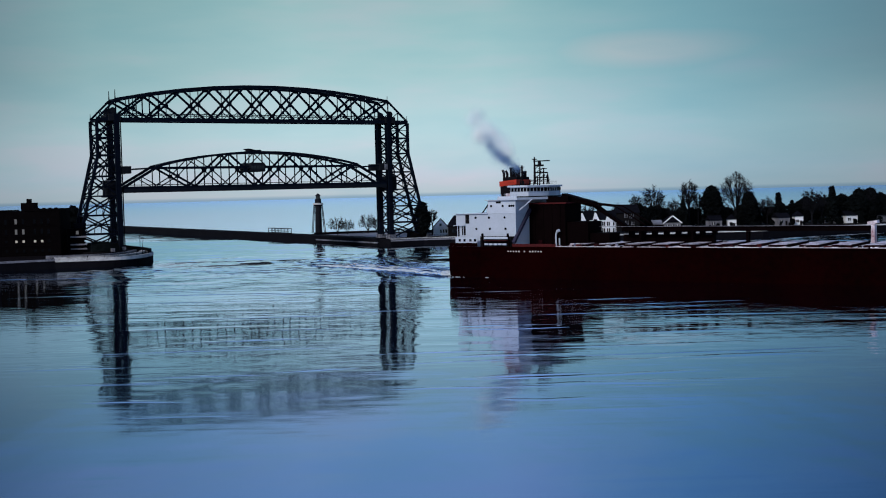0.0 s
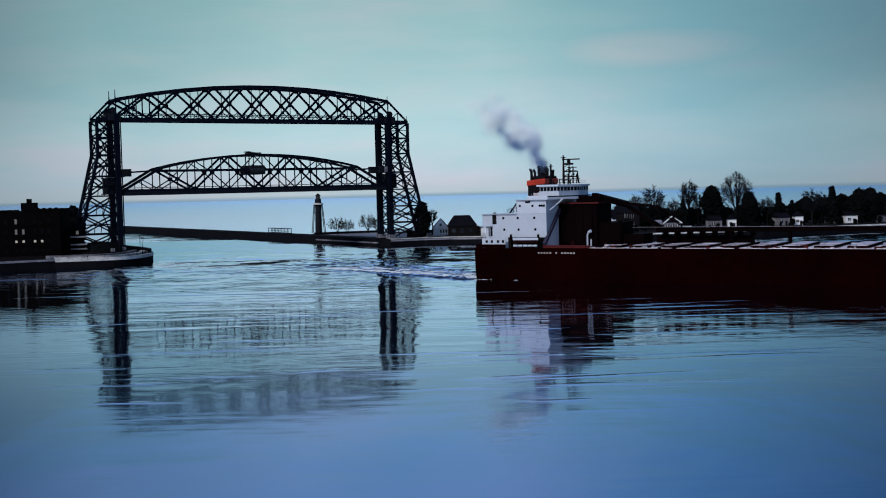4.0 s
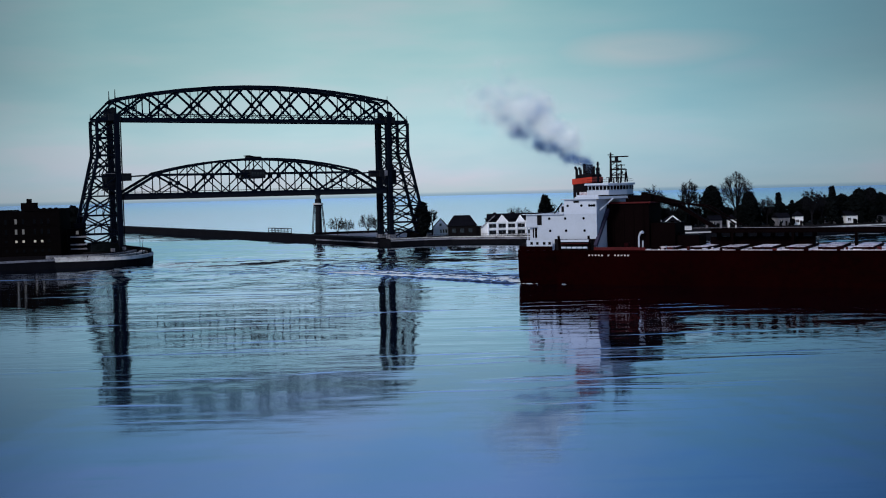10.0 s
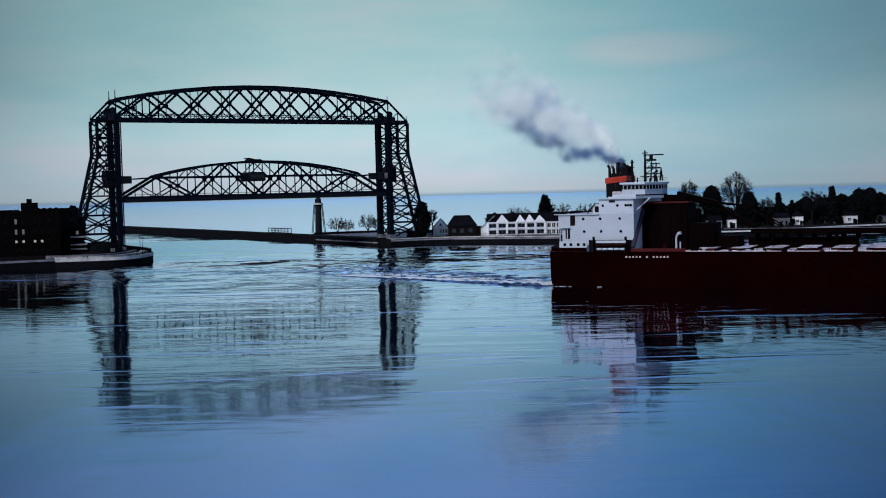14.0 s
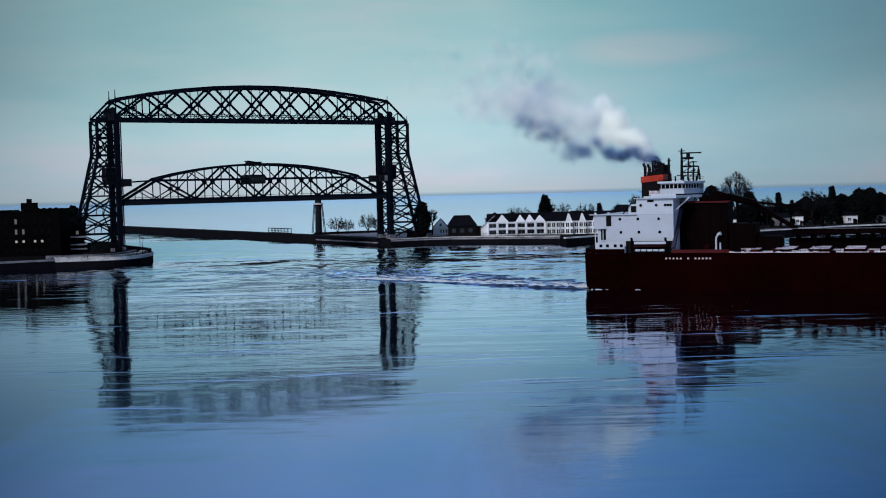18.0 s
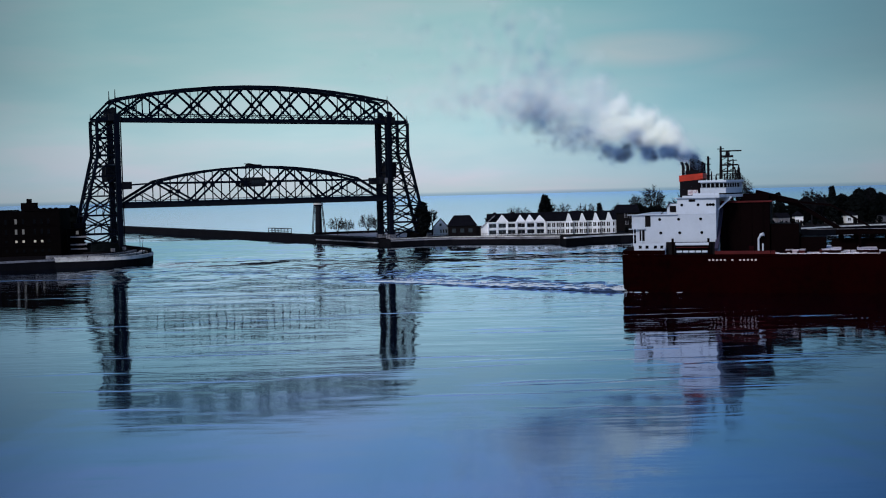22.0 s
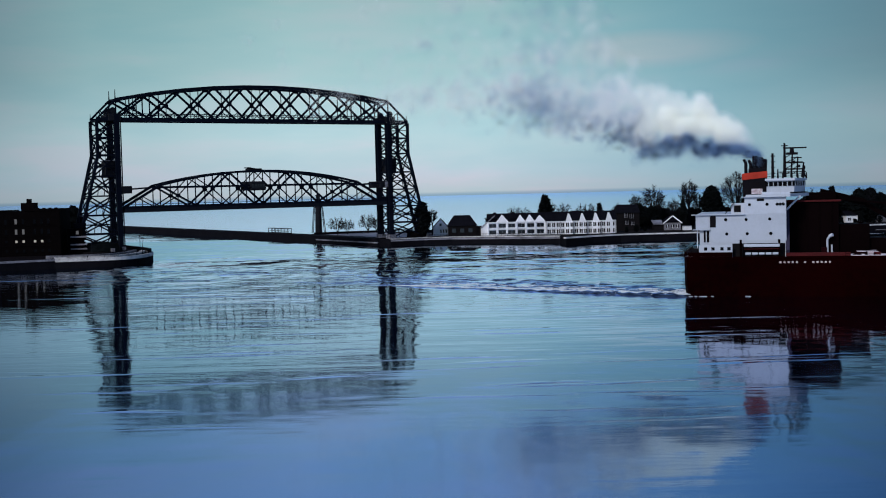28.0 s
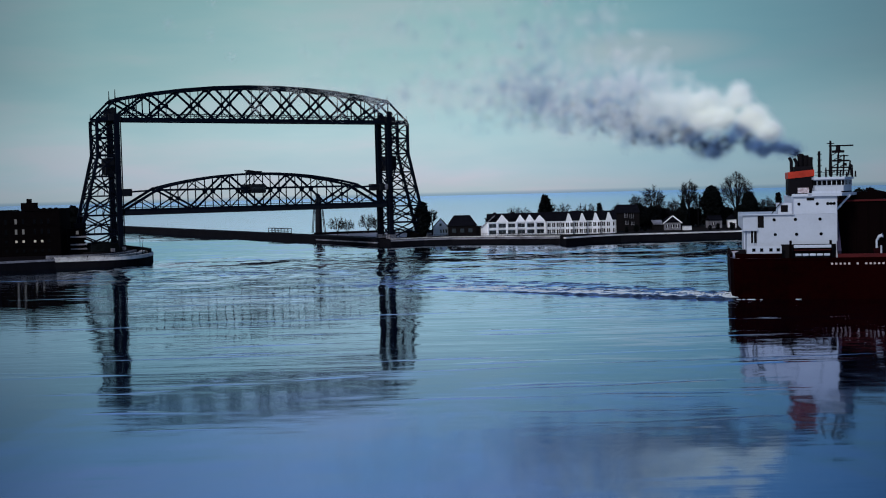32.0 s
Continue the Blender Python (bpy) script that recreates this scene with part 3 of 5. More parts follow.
def build_lift_span():
    """The moving roadway span; its own zero is the underside of the deck."""
    sp = empty("lift_span", BRIDGE @ pose(0, 0, 25.2), "dark arched steel truss span with roadway and operator's cabin", "bridge span")
    x0, x1 = 1.8, SPAN - 1.8
    box("deck", x0, x1, -0.6, 9.6, 0.0, 1.5, M["deck_steel"], sp, "dark roadway deck")
    n = 16
    xs = [x0 + (x1 - x0) * i / n for i in range(n + 1)]
    mid = SPAN / 2

    def top(x):
        return 8.8 + 6.3 * (1 - abs((x - mid) / (mid - 11)) ** 2) if 11 < x < SPAN - 11 else 8.8
    for y in (0, 9):
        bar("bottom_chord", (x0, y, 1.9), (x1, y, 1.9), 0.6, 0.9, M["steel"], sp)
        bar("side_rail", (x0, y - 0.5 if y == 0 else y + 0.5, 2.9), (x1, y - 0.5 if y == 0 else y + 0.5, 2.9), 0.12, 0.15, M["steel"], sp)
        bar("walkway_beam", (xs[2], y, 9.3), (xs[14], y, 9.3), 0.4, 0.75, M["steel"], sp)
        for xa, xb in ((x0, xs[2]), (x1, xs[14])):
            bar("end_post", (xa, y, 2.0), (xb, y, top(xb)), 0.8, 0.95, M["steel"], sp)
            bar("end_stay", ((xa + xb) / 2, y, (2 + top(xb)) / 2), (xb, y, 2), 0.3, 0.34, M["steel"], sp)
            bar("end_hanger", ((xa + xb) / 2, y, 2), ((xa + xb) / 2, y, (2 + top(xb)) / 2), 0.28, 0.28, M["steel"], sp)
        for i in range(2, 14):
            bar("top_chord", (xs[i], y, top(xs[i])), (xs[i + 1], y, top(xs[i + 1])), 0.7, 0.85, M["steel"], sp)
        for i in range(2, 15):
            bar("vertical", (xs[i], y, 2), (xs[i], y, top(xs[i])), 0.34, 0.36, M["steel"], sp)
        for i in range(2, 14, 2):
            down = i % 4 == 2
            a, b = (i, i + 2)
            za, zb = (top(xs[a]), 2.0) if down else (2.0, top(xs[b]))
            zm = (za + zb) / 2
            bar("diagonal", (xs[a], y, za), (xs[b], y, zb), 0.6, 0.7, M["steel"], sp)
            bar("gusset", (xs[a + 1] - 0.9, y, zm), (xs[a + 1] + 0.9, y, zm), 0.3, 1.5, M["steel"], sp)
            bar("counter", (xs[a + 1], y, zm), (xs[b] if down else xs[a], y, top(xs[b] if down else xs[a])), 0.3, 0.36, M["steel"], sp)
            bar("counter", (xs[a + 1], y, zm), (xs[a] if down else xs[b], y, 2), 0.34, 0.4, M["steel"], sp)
        for xa, xb in ((x0 - 0.6, xs[2]), (xs[14], x1 + 0.6)):
            bar("end_strut", (xa, y, 8.6), (xb, y, 9.4), 0.5, 0.55, M["steel"], sp)
    for i in range(2, 15, 2):
        bar("cross_beam", (xs[i], 0, top(xs[i])), (xs[i], 9, top(xs[i])), 0.35, 0.45, M["steel"], sp)
        if i < 14:
            bar("sway_brace", (xs[i], 0, top(xs[i])), (xs[i + 2], 9, top(xs[i + 2])), 0.25, 0.3, M["steel"], sp)
    for xa in (x0 - 0.6, x1 - 3.2):
        for y in (-0.9, 7.6):
            box("guide_casing", xa, xa + 3.6, y, y + 2.3, 7.2, 10.0, M["dark_steel"], sp, "dark span guide casing", 0.1)
    box("casing_panel", x1 - 1.1, x1 + 0.4, -0.96, -0.9, 7.4, 9.8, M["quay_grey"], sp, "pale panel on the guide casing")
    c = mid - 2.3
    cabin = box("operator_cabin", c - 3.3, c + 3.3, -1.2, 10.2, 7.3, 10.6, M["dark_steel"], sp, "dark operator's cabin", 0.45)
    for k in range(5):
        box("cabin_window", c - 2.8 + k * 1.16, c - 2.0 + k * 1.16, -1.26, -1.2, 8.4, 9.7, M["glass"], cabin)
    box("cabin_roof", c - 2.9, c + 2.9, -1.0, 10.0, 10.6, 10.9, M["deck_steel"], sp)
    box("cabin_ledge", c - 4.2, c + 4.2, -1.3, 10.3, 8.6, 8.9, M["dark_steel"], sp, "", 0.1)
    mh = box("machinery_house", c - 2.2, c + 3.0, 2, 7, 15.0, 16.1, M["dark_steel"], sp, "small dark machinery house", 0.2)
    bar("house_roof", (c - 2.6, 4.5, 16.5), (c + 4.6, 4.5, 15.2), 5.6, 0.25, M["dark_steel"], mh)
    bar("roof_ladder", (c - 2.2, 2.2, 15.6), (c - 3.6, -0.6, 10.8), 0.4, 0.3, M["steel"], sp)
    return sp


# ---------------------------------------------------------------- lake freighter
def outline(bow=True):
    """Half of the hull's plan: (along, half breadth)."""
    pts = [(0.0, 12.5), (0.6, 14.8), (2.2, 15.8), (5.0, 16.0)]
    pts += [(40.0 * k, 16.0) for k in range(1, 7)]
    pts += [(262, 15.9), (274, 15.0), (284, 13.2), (293, 10.2), (300, 6.0), (304, 2.4), (305, 0.0)]
    return pts


def build_ship():
    sh = empty("lake_freighter", pose(0.43, 318.56, 0, 0, 0, -31.64), "long dark red lake freighter with white aft deckhouse", "ship")
    half = outline()
    ring = [(x, 16 - h) for x, h in half] + [(x, 16 + h) for x, h in half[::-1][1:]]
    n = len(ring)
    v, f = [], []
    for z, k in ((-6, 0.2), (0.0, 0.35), (2.0, 0.1), (7.9, 0.0), (8.2, 0.0)):
        v += [(x + (k if x < 3 else 0), y, z) for x, y in ring]
    for lv in range(4):
        f += [(lv * n + i, lv * n + (i + 1) % n, (lv + 1) * n + (i + 1) % n, (lv + 1) * n + i) for i in range(n)]
    f.append(tuple(range(n))[::-1])
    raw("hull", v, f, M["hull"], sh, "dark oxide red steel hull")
    v = [(x, y, 8.0) for x, y in ring]
    raw("deck", v, [tuple(range(n))], M["ship_deck"], sh, "pale frosted weather deck")
    # rubbing strakes and stern bulwark
    bar("strake", (3, -0.06, 7.9), (268, -0.06, 7.9), 0.16, 0.3, M["hull"], sh)
    prism("stern_bulwark", [(0.02, 4), (0.02, 28), (0.5, 28), (0.5, 4)], 8.2, 9.0, M["hull"], sh)
    prism("quarter_bulwark", [(0.9, 1.3), (2.3, 0.35), (9.9, 0.2), (9.9, 0.5), (2.4, 0.65), (1.1, 1.5)], 8.2, 9.1, M["hull"], sh)
    box("mooring_winch", 1.6, 3.1, 1.2, 2.6, 8.1, 9.9, M["black"], sh, "dark mooring winch at the stern", 0.3)
    tube("fairlead", (1.0, 1.6, 9.0), (1.6, 1.1, 9.3), 0.3, 0.3, 10, M["black"], sh)
    # deckhouse in tiers
    W0, W1 = 2.2, 29.8
    main = box("deckhouse", 5.4, 20.7, W0, W1, 8.0, 16.8, M["ship_white"], sh, "white painted aft deckhouse", 0.06)
    up = box("upper_deckhouse", 12.4, 20.7, W0, W1, 16.8, 20.3, M["ship_white"], sh, "white upper accommodation tier", 0.06)
    box("aft_deckhouse", 2.5, 5.4, W0, W1, 13.8, 16.8, M["ship_white"], sh, "white overhanging aft tier", 0.05)
    box("aft_tier", 3.3, 5.4, W0 + 0.35, W1 - 0.35, 8.0, 13.8, M["ship_white"], sh)
    for x in (2.8, 4.6):
        bar("pillar", (x, W0 + 0.2, 8.1), (x, W0 + 0.2, 13.8), 0.16, 0.16, M["ship_white"], sh)
    # flat dark panels paint the shade of gaps and recesses on the house side
    box("tier_shadow_gap", 5.42, 6.6, W0 - 0.03, W0 + 0.02, 14.2, 16.6, M["trim_dark"], sh)
    box("side_recess", 9.9, 20.4, W0 - 0.06, W0 + 0.02, 8.05, 10.8, M["trim_dark"], sh, "flat dark panel painted as the shaded recess behind the lifeboat")
    box("aft_recess", 4.1, 5.2, W0 + 0.28, W0 + 0.36, 11.1, 13.5, M["trim_dark"], sh)
    box("upper_locker", 9.6, 12.38, 6.5, 12, 16.8, 19.0, M["ship_white"], sh, "", 0.06)
    box("locker_opening", 10.2, 11.6, 6.42, 6.5, 17.2, 18.6, M["trim_dark"], sh)
    bar("ladder", (8.4, 6.3, 16.9), (10.4, 6.3, 19.4), 0.5, 0.16, M["ship_brown"], sh)
    for z, x0, x1 in ((16.85, 1.6, 12.4), (20.35, 11.8, 20.9), (13.75, 1.9, 5.4)):
        bar("deck_edge", (x0, W0 - 0.3, z), (x1, W0 - 0.3, z), 0.6, 0.16, M["ship_white"], sh)
    box("red_bulwark", 20.5, 33.0, 0.3, 0.5, 8.1, 8.9, M["ship_red"], sh, "red side bulwark")
    wr = random.Random(5)
    for x, d in ((0.2, 1.6), (2.2, 0.5), (3.2, 1.5), (5.6, 0.5), (12.4, 1.1)):
        bar("waterline_foam", (x, -0.05, 0.03), (x + d, -0.14, 0.03), wr.uniform(0.06, 0.14), wr.uniform(0.04, 0.08), M["foam"], sh)
    box("side_bulwark", 3.2, 9.9, 0.5, 0.62, 9.1, 10.6, M["ship_white"], sh, "white bulwark with square ports")
    for x in (4.2, 5.7, 7.5, 8.9):
        box("bulwark_port", x, x + 0.65, 0.44, 0.5, 9.5, 10.15, M["dull_glass"], sh)
    # square windows, tier by tier
    for z, xs, w in ((18.8, (13.4, 16.9, 18.9, 19.5, 20.1), 0.48), (15.75, (8.6, 12.7, 17.4), 0.5), (12.8, (8.8, 12.9, 17.6), 0.5)):
        for k, x in enumerate(xs):
            p = up if z > 17 else main
            tube("porthole_rim", (x, W0 - 0.05, z), (x, W0 + 0.02, z), w * 0.78, w * 0.82, 14, M["ship_white"], p)
            tube("porthole", (x, W0 - 0.08, z), (x, W0 - 0.04, z), w * 0.66, w * 0.66, 14, M["dull_glass"], p)
    box("vent_recess", 14.9, 16.3, W0 - 0.1, W0 - 0.01, 19.5, 20.0, M["trim_dark"], up)
    # bridge deck with wings, wheelhouse
    prism("bridge_deck", [(15.8, 1.4), (21.5, 1.4), (26.3, 13.5), (26.3, 18.5), (21.5, 30.6), (15.8, 30.6)], 20.3, 20.9, M["ship_white"], sh, "white bridge deck with wide wings")
    plan = [(16.9, 6.4), (22.4, 6.4), (24.8, 13.5), (24.8, 18.5), (22.4, 25.6), (16.9, 25.6)]

    def grown(k):
        return [(20.5 + (x - 20.5) * k, 16 + (y - 16) * k) for x, y in plan]
    wh = prism("wheelhouse", plan, 20.9, 23.6, M["ship_white"], sh, "white wheelhouse with a dark window band")
    prism("window_band", grown(1.012), 22.45, 23.4, M["dull_glass"], wh)
    # dark strip paints the shade line between bridge deck and wheelhouse
    prism("deck_shadow_strake", grown(1.01), 20.9, 21.2, M["trim_dark"], wh)
    for (ax, ay), (bx, by), n in ((plan[0], plan[1], 6), (plan[1], plan[2], 6), (plan[2], plan[3], 4)):
        for k in range(n):
            u = (k + 0.5) / n
            x, y = 20.5 + (ax + (bx - ax) * u - 20.5) * 1.02, 16 + (ay + (by - ay) * u - 16) * 1.02
            bar("mullion", (x, y, 22.4), (x, y, 23.45), 0.14, 0.14, M["ship_white"], wh)
    prism("wheelhouse_roof", grown(1.09), 23.6, 24.05, M["ship_white"], sh)
    for y in (1.6, 30.4):
        box("wing_bulwark", 15.9, 21.4, y - 0.08, y + 0.08, 20.9, 21.3, M["ship_white"], sh)
    bar("bridge_strut", (20.85, 0.5, 9.2), (21.1, 9.6, 17.6), 0.75, 0.8, M["strut"], sh, "dull violet-grey diagonal front strut")
    bar("wing_brace", (20.8, 4.0, 17.6), (23.6, 6.0, 20.4), 0.3, 0.3, M["ship_white"], sh)
    for k in range(7):
        bar("wing_rail", (16 + 0.9 * k, 1.5, 20.8), (16 + 0.9 * k, 1.5, 21.9), 0.06, 0.06, M["ship_white"], sh)
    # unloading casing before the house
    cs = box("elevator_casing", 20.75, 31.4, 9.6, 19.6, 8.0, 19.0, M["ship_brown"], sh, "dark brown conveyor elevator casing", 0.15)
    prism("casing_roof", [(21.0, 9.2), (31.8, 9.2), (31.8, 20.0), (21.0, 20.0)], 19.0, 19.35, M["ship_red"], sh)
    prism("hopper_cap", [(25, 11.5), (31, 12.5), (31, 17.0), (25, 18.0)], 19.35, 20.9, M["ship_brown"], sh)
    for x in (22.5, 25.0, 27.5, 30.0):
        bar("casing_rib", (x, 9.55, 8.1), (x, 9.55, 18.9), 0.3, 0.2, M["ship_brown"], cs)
    # funnel, stacks and masts
    fu = box("funnel", 12.0, 17.0, 9.8, 18.0, 20.4, 25.2, M["black"], sh, "black funnel with an orange band", 0.35)
    band = []
    for z0 in (23.9, 25.25):
        band += [(11.9, 9.7, z0), (17.1, 9.7, z0 + 0.45), (17.1, 18.1, z0 + 0.45), (11.9, 18.1, z0)]
    raw("funnel_band", band, BOX_F, M["orange"], fu, "bright orange painted band rising forward")
    box("funnel_cap", 13.2, 17.0, 10.2, 17.6, 25.1, 26.4, M["black"], fu, "", 0.3)
    box("funnel_panel", 13.8, 16.0, 9.6, 9.8, 20.9, 22.0, M["ship_deck"], fu, "pale vent panel")
    box("funnel_plinth", 12.6, 17.2, 9.2, 18.6, 20.2, 20.75, M["ship_white"], fu, "white plinth under the funnel", 0.08)
    for x, y, r, z in ((12.7, 11, 0.36, 27.6), (13.7, 11, 0.36, 27.4)):
        tube("exhaust_pipe", (x, y, 24), (x, y, z), r, r * 0.95, 12, M["black"], fu)
        tube("pipe_elbow", (x, y, z - 0.1), (x - 0.45, y, z + 0.7), r * 0.95, r * 0.85, 12, M["black"], fu)
    for x, y, r, z in ((14.6, 12.0, 0.62, 29.0), (15.6, 12.4, 0.66, 28.7), (16.5, 12.2, 0.55, 28.3), (14.9, 15, 0.6, 28.9), (16.6, 15.6, 0.5, 28.0)):
        tube("exhaust_pipe", (x, y, 24), (x, y, z), r, r * 0.95, 12, M["black"], fu)
        tube("pipe_collar", (x, y, z - 0.5), (x, y, z - 0.2), r * 1.15, r * 1.15, 12, M["black"], fu)
    sm = tube("signal_mast", (18.2, 11.0, 24.0), (18.2, 11.0, 29.4), 0.3, 0.24, 8, M["black"], sh, "dark signal mast with short arms")
    for z in (25.2, 26.4, 27.6, 28.8):
        bar("signal_arm", (17.8, 11, z), (18.7, 11, z), 0.2, 0.2, M["black"], sm)
    ms = tube("mast", (20.7, 13.5, 24.3), (20.7, 13.5, 31.6), 0.38, 0.2, 8, M["black"], sh, "dark radar mast with platforms")
    for z, a, b, d in ((30.5, 20.4, 25.2, 0.3), (29.3, 21.0, 23.4, 0.5), (31.0, 20.0, 21.4, 0.2), (27.4, 20.7, 24.4, 0.35), (26.0, 20.7, 24.8, 0.3)):
        bar("radar_arm", (a, 13.5, z), (b, 13.5, z), 0.4, d, M["black"], ms)
    tube("radar_drum", (22.2, 13.5, 29.5), (22.2, 13.5, 30.4), 0.5, 0.4, 10, M["black"], ms)
    for x, dx, z in ((22.0, 0.3, 29.3), (23.2, 0.2, 28.6), (24.2, 0.4, 27.4), (24.8, -0.2, 26.8)):
        tube("mast_leg", (x, 13.8, 24.3), (x + dx, 13.5, z), 0.2, 0.16, 6, M["black"], ms)
    for k in range(4):
        bar("mast_brace", (20.7, 13.5, 24.8 + k * 1.2), (22.1, 13.5, 25.6 + k * 1.2), 0.16, 0.16, M["black"], ms)
        bar("mast_brace", (22.1, 13.5, 24.8 + k), (23.3, 13.5, 25.6 + k), 0.16, 0.16, M["black"], ms)
    for z, x0, x1 in ((25.4, 19.6, 25.0), (28.4, 22.0, 24.2)):
        bar("mast_platform", (x0, 13.5, z), (x1, 13.5, z), 1.0, 0.2, M["black"], ms)
    for x, r, z in ((22.6, 0.34, 27.2), (23.6, 0.3, 26.3), (24.6, 0.34, 26.0)):
        tube("mast_lamp", (x, 13.2, z), (x, 13.2, z + 0.6), r, r * 0.8, 10, M["black"], ms)
    for x, h in ((19.2, 26.0), (20.2, 25.2), (22.0, 25.4), (23.2, 25.0), (24.3, 26.4), (24.9, 25.2)):
        tube("antenna", (x, 8, 24.0), (x, 8, h), 0.2, 0.12, 6, M["black"], sh)
    for z in (24.5, 25.0):
        for (ax, ay), (bx, by) in zip(plan[:3], plan[1:4]):
            bar("roof_rail", (ax, ay, z), (bx, by, z), 0.08, 0.08, M["black"], sh)
    # lifeboat in its davits
    bm = bmesh.new()
    bmesh.ops.create_uvsphere(bm, u_segments=16, v_segments=10, radius=1)
    for vv in bm.verts:
        x, y, z = vv.co
        vv.co = (15.7 + x * 3.5, 1.2 + y * 1.15, 9.9 + (z * 0.9 if z > 0 else z * 1.1))
    part("lifeboat", bm, M["ship_brown"], sh, "covered lifeboat under white canopy")
    box("canopy_strip", 12.2, 19.3, 0.0, 0.3, 10.15, 10.75, M["ship_white"], sh, "white lifeboat canopy edge", 0.1)
    bar("boat_rail", (12.3, -0.06, 9.75), (19.2, -0.06, 9.75), 0.1, 0.12, M["ship_red"], sh)
    for k in range(5):
        tube("boat_fender", (12.5 + 1.35 * k, -0.05, 8.8), (13.6 + 1.35 * k, -0.05, 8.8), 0.26, 0.26, 10, M["ship_white"], sh)
    for x in (11.6, 19.2):
        bar("davit", (x, 1.0, 8.0), (x, 0.3, 11.6), 0.45, 0.45, M["ship_brown"], sh)
    # name, as plain bars
    x = 19.2
    for k in range(13):
        if k not in (5, 7):
            box("name_bar", x, x + 0.4, -0.03, 0.0, 6.8, 7.17, M["letter"], sh)
        x += 0.8
    # self-unloading boom
    bo = box("boom", 45, 107, 15.0, 17.0, 11.5, 11.8, M["ship_brown"], sh, "long dark unloading boom lattice")
    for y in (15.0, 17.0):
        bar("boom_chord", (45, y, 12.5), (107, y, 12.5), 0.35, 0.3, M["ship_brown"], bo)
        bar("boom_web", (45, y, 12.0), (107, y, 12.0), 0.2, 0.7, M["ship_brown"], bo)
        for k in range(31):
            a = 45 + 2 * k
            bar("boom_lattice", (a, y - 0.15, 11.6), (a + 1, y - 0.15, 12.45), 0.16, 0.16, M["ship_brown"], bo)
            bar("boom_lattice", (a + 1, y - 0.15, 12.45), (a + 2, y - 0.15, 11.6), 0.16, 0.16, M["ship_brown"], bo)
    bar("boom_walkway", (39, 14.6, 12.75), (107, 14.6, 12.75), 0.34, 0.08, M["quay_grey"], bo, "pale walkway plate")
    box("hopper_house", 31.5, 37.5, 10.4, 19.2, 8.0, 14.2, M["ship_brown"], sh, "dark conveyor hopper house", 0.12)
    box("winch_house", 37.5, 43.0, 11.5, 18.4, 8.0, 11.2, M["ship_brown"], sh, "dark winch house", 0.12)
    gal = box("conveyor_gallery", 44.0, 68.5, 18.2, 20.2, 8.0, 10.5, M["ship_brown"], sh, "dark covered conveyor gallery", 0.1)
    for k in range(12):
        box("gallery_rib", 45.0 + 2 * k, 45.2 + 2 * k, 18.05, 18.2, 8.1, 10.4, M["ship_brown"], gal)
    for k in range(8):
        box("gallery_post", 45.5 + 3.2 * k, 46.6 + 3.2 * k, 18.3, 20.0, 10.5, 11.6, M["ship_brown"], gal)
    bar("boom_hood", (28.0, 16, 21.0), (37.0, 16, 18.6), 3.2, 1.4, M["ship_brown"], sh, "dark hood of the boom pivot")
    bar("boom_arm", (36.6, 16, 18.6), (46, 16, 12.6), 1.6, 0.9, M["ship_brown"], sh)
    for y in (13.6, 18.4):
        bar("boom_stay", (30.5, y, 19.6), (44, y, 18.0), 0.35, 0.35, M["ship_brown"], sh)
        bar("boom_stay", (44, y, 18.0), (52, y, 13.2), 0.3, 0.3, M["ship_brown"], sh)
        bar("pivot_frame", (33, y, 8.0), (36, y, 14.5), 0.6, 0.6, M["ship_brown"], sh)
        bar("pivot_frame", (39, y, 8.0), (36, y, 14.5), 0.6, 0.6, M["ship_brown"], sh)
    for x in (50, 64, 78):
        for y in (15.1, 16.9):
            bar("boom_rest", (x, y, 8.0), (x, y, 11.5), 0.5, 0.5, M["ship_brown"], sh)
    bar("boom_saddle", (107.6, 16, 8.0), (107.6, 16, 13.0), 0.8, 2.2, M["ship_deck"], sh, "pale saddle post under the boom's head")
    bar("saddle_cap", (106.4, 16, 13.2), (108.6, 16, 13.6), 2.4, 0.7, M["ship_deck"], sh)
    # hatches, coamings and deck fittings
    for k in range(32):
        x = 34.5 + 7.3 * k
        hc = box("hatch_cover", x, x + 4.6, 6.2, 25.8, 8.0, 8.6, M["hatch"], sh, "rust red hatch cover dusted with frost", 0.1)
        box("hatch_frost", x + 0.25, x + 4.3, 6.4, 25.6, 8.58, 8.66, M["hatch_top"], hc, "pale frost on the hatch")
        bar("hatch_clamp_rail", (x + 1.9, 6.05, 8.0), (x + 1.9, 6.05, 8.4), 3.2, 0.2, M["hatch"], sh)
    for k in range(60):
        x = 32 + 4 * k
        bar("rail_post", (x, 0.3, 8.1), (x, 0.3, 9.2), 0.08, 0.08, M["ship_brown"], sh)
    for z in (8.65, 9.15):
        bar("side_rail", (32, 0.3, z), (268, 0.3, z), 0.06, 0.06, M["ship_brown"], sh)
    for x, z in ((27.5, 10.2), (30.3, 9.1), (33.9, 8.8), (36.4, 9.4), (46, 8.9)):
        box("deck_locker", x, x + 1.1, 1.6, 3.0, 8.0, z - 0.4, M["hatch" if x < 34 else "ship_deck"], sh, "", 0.08)
    tube("vent_pipe", (29.0, 8.8, 8.0), (29.0, 8.8, 11.1), 0.24, 0.21, 14, M["ship_white"], sh, "white ventilator trunk")
    tube("vent_neck", (29.0, 8.8, 11.05), (29.5, 8.6, 11.9), 0.22, 0.27, 14, M["ship_white"], sh)
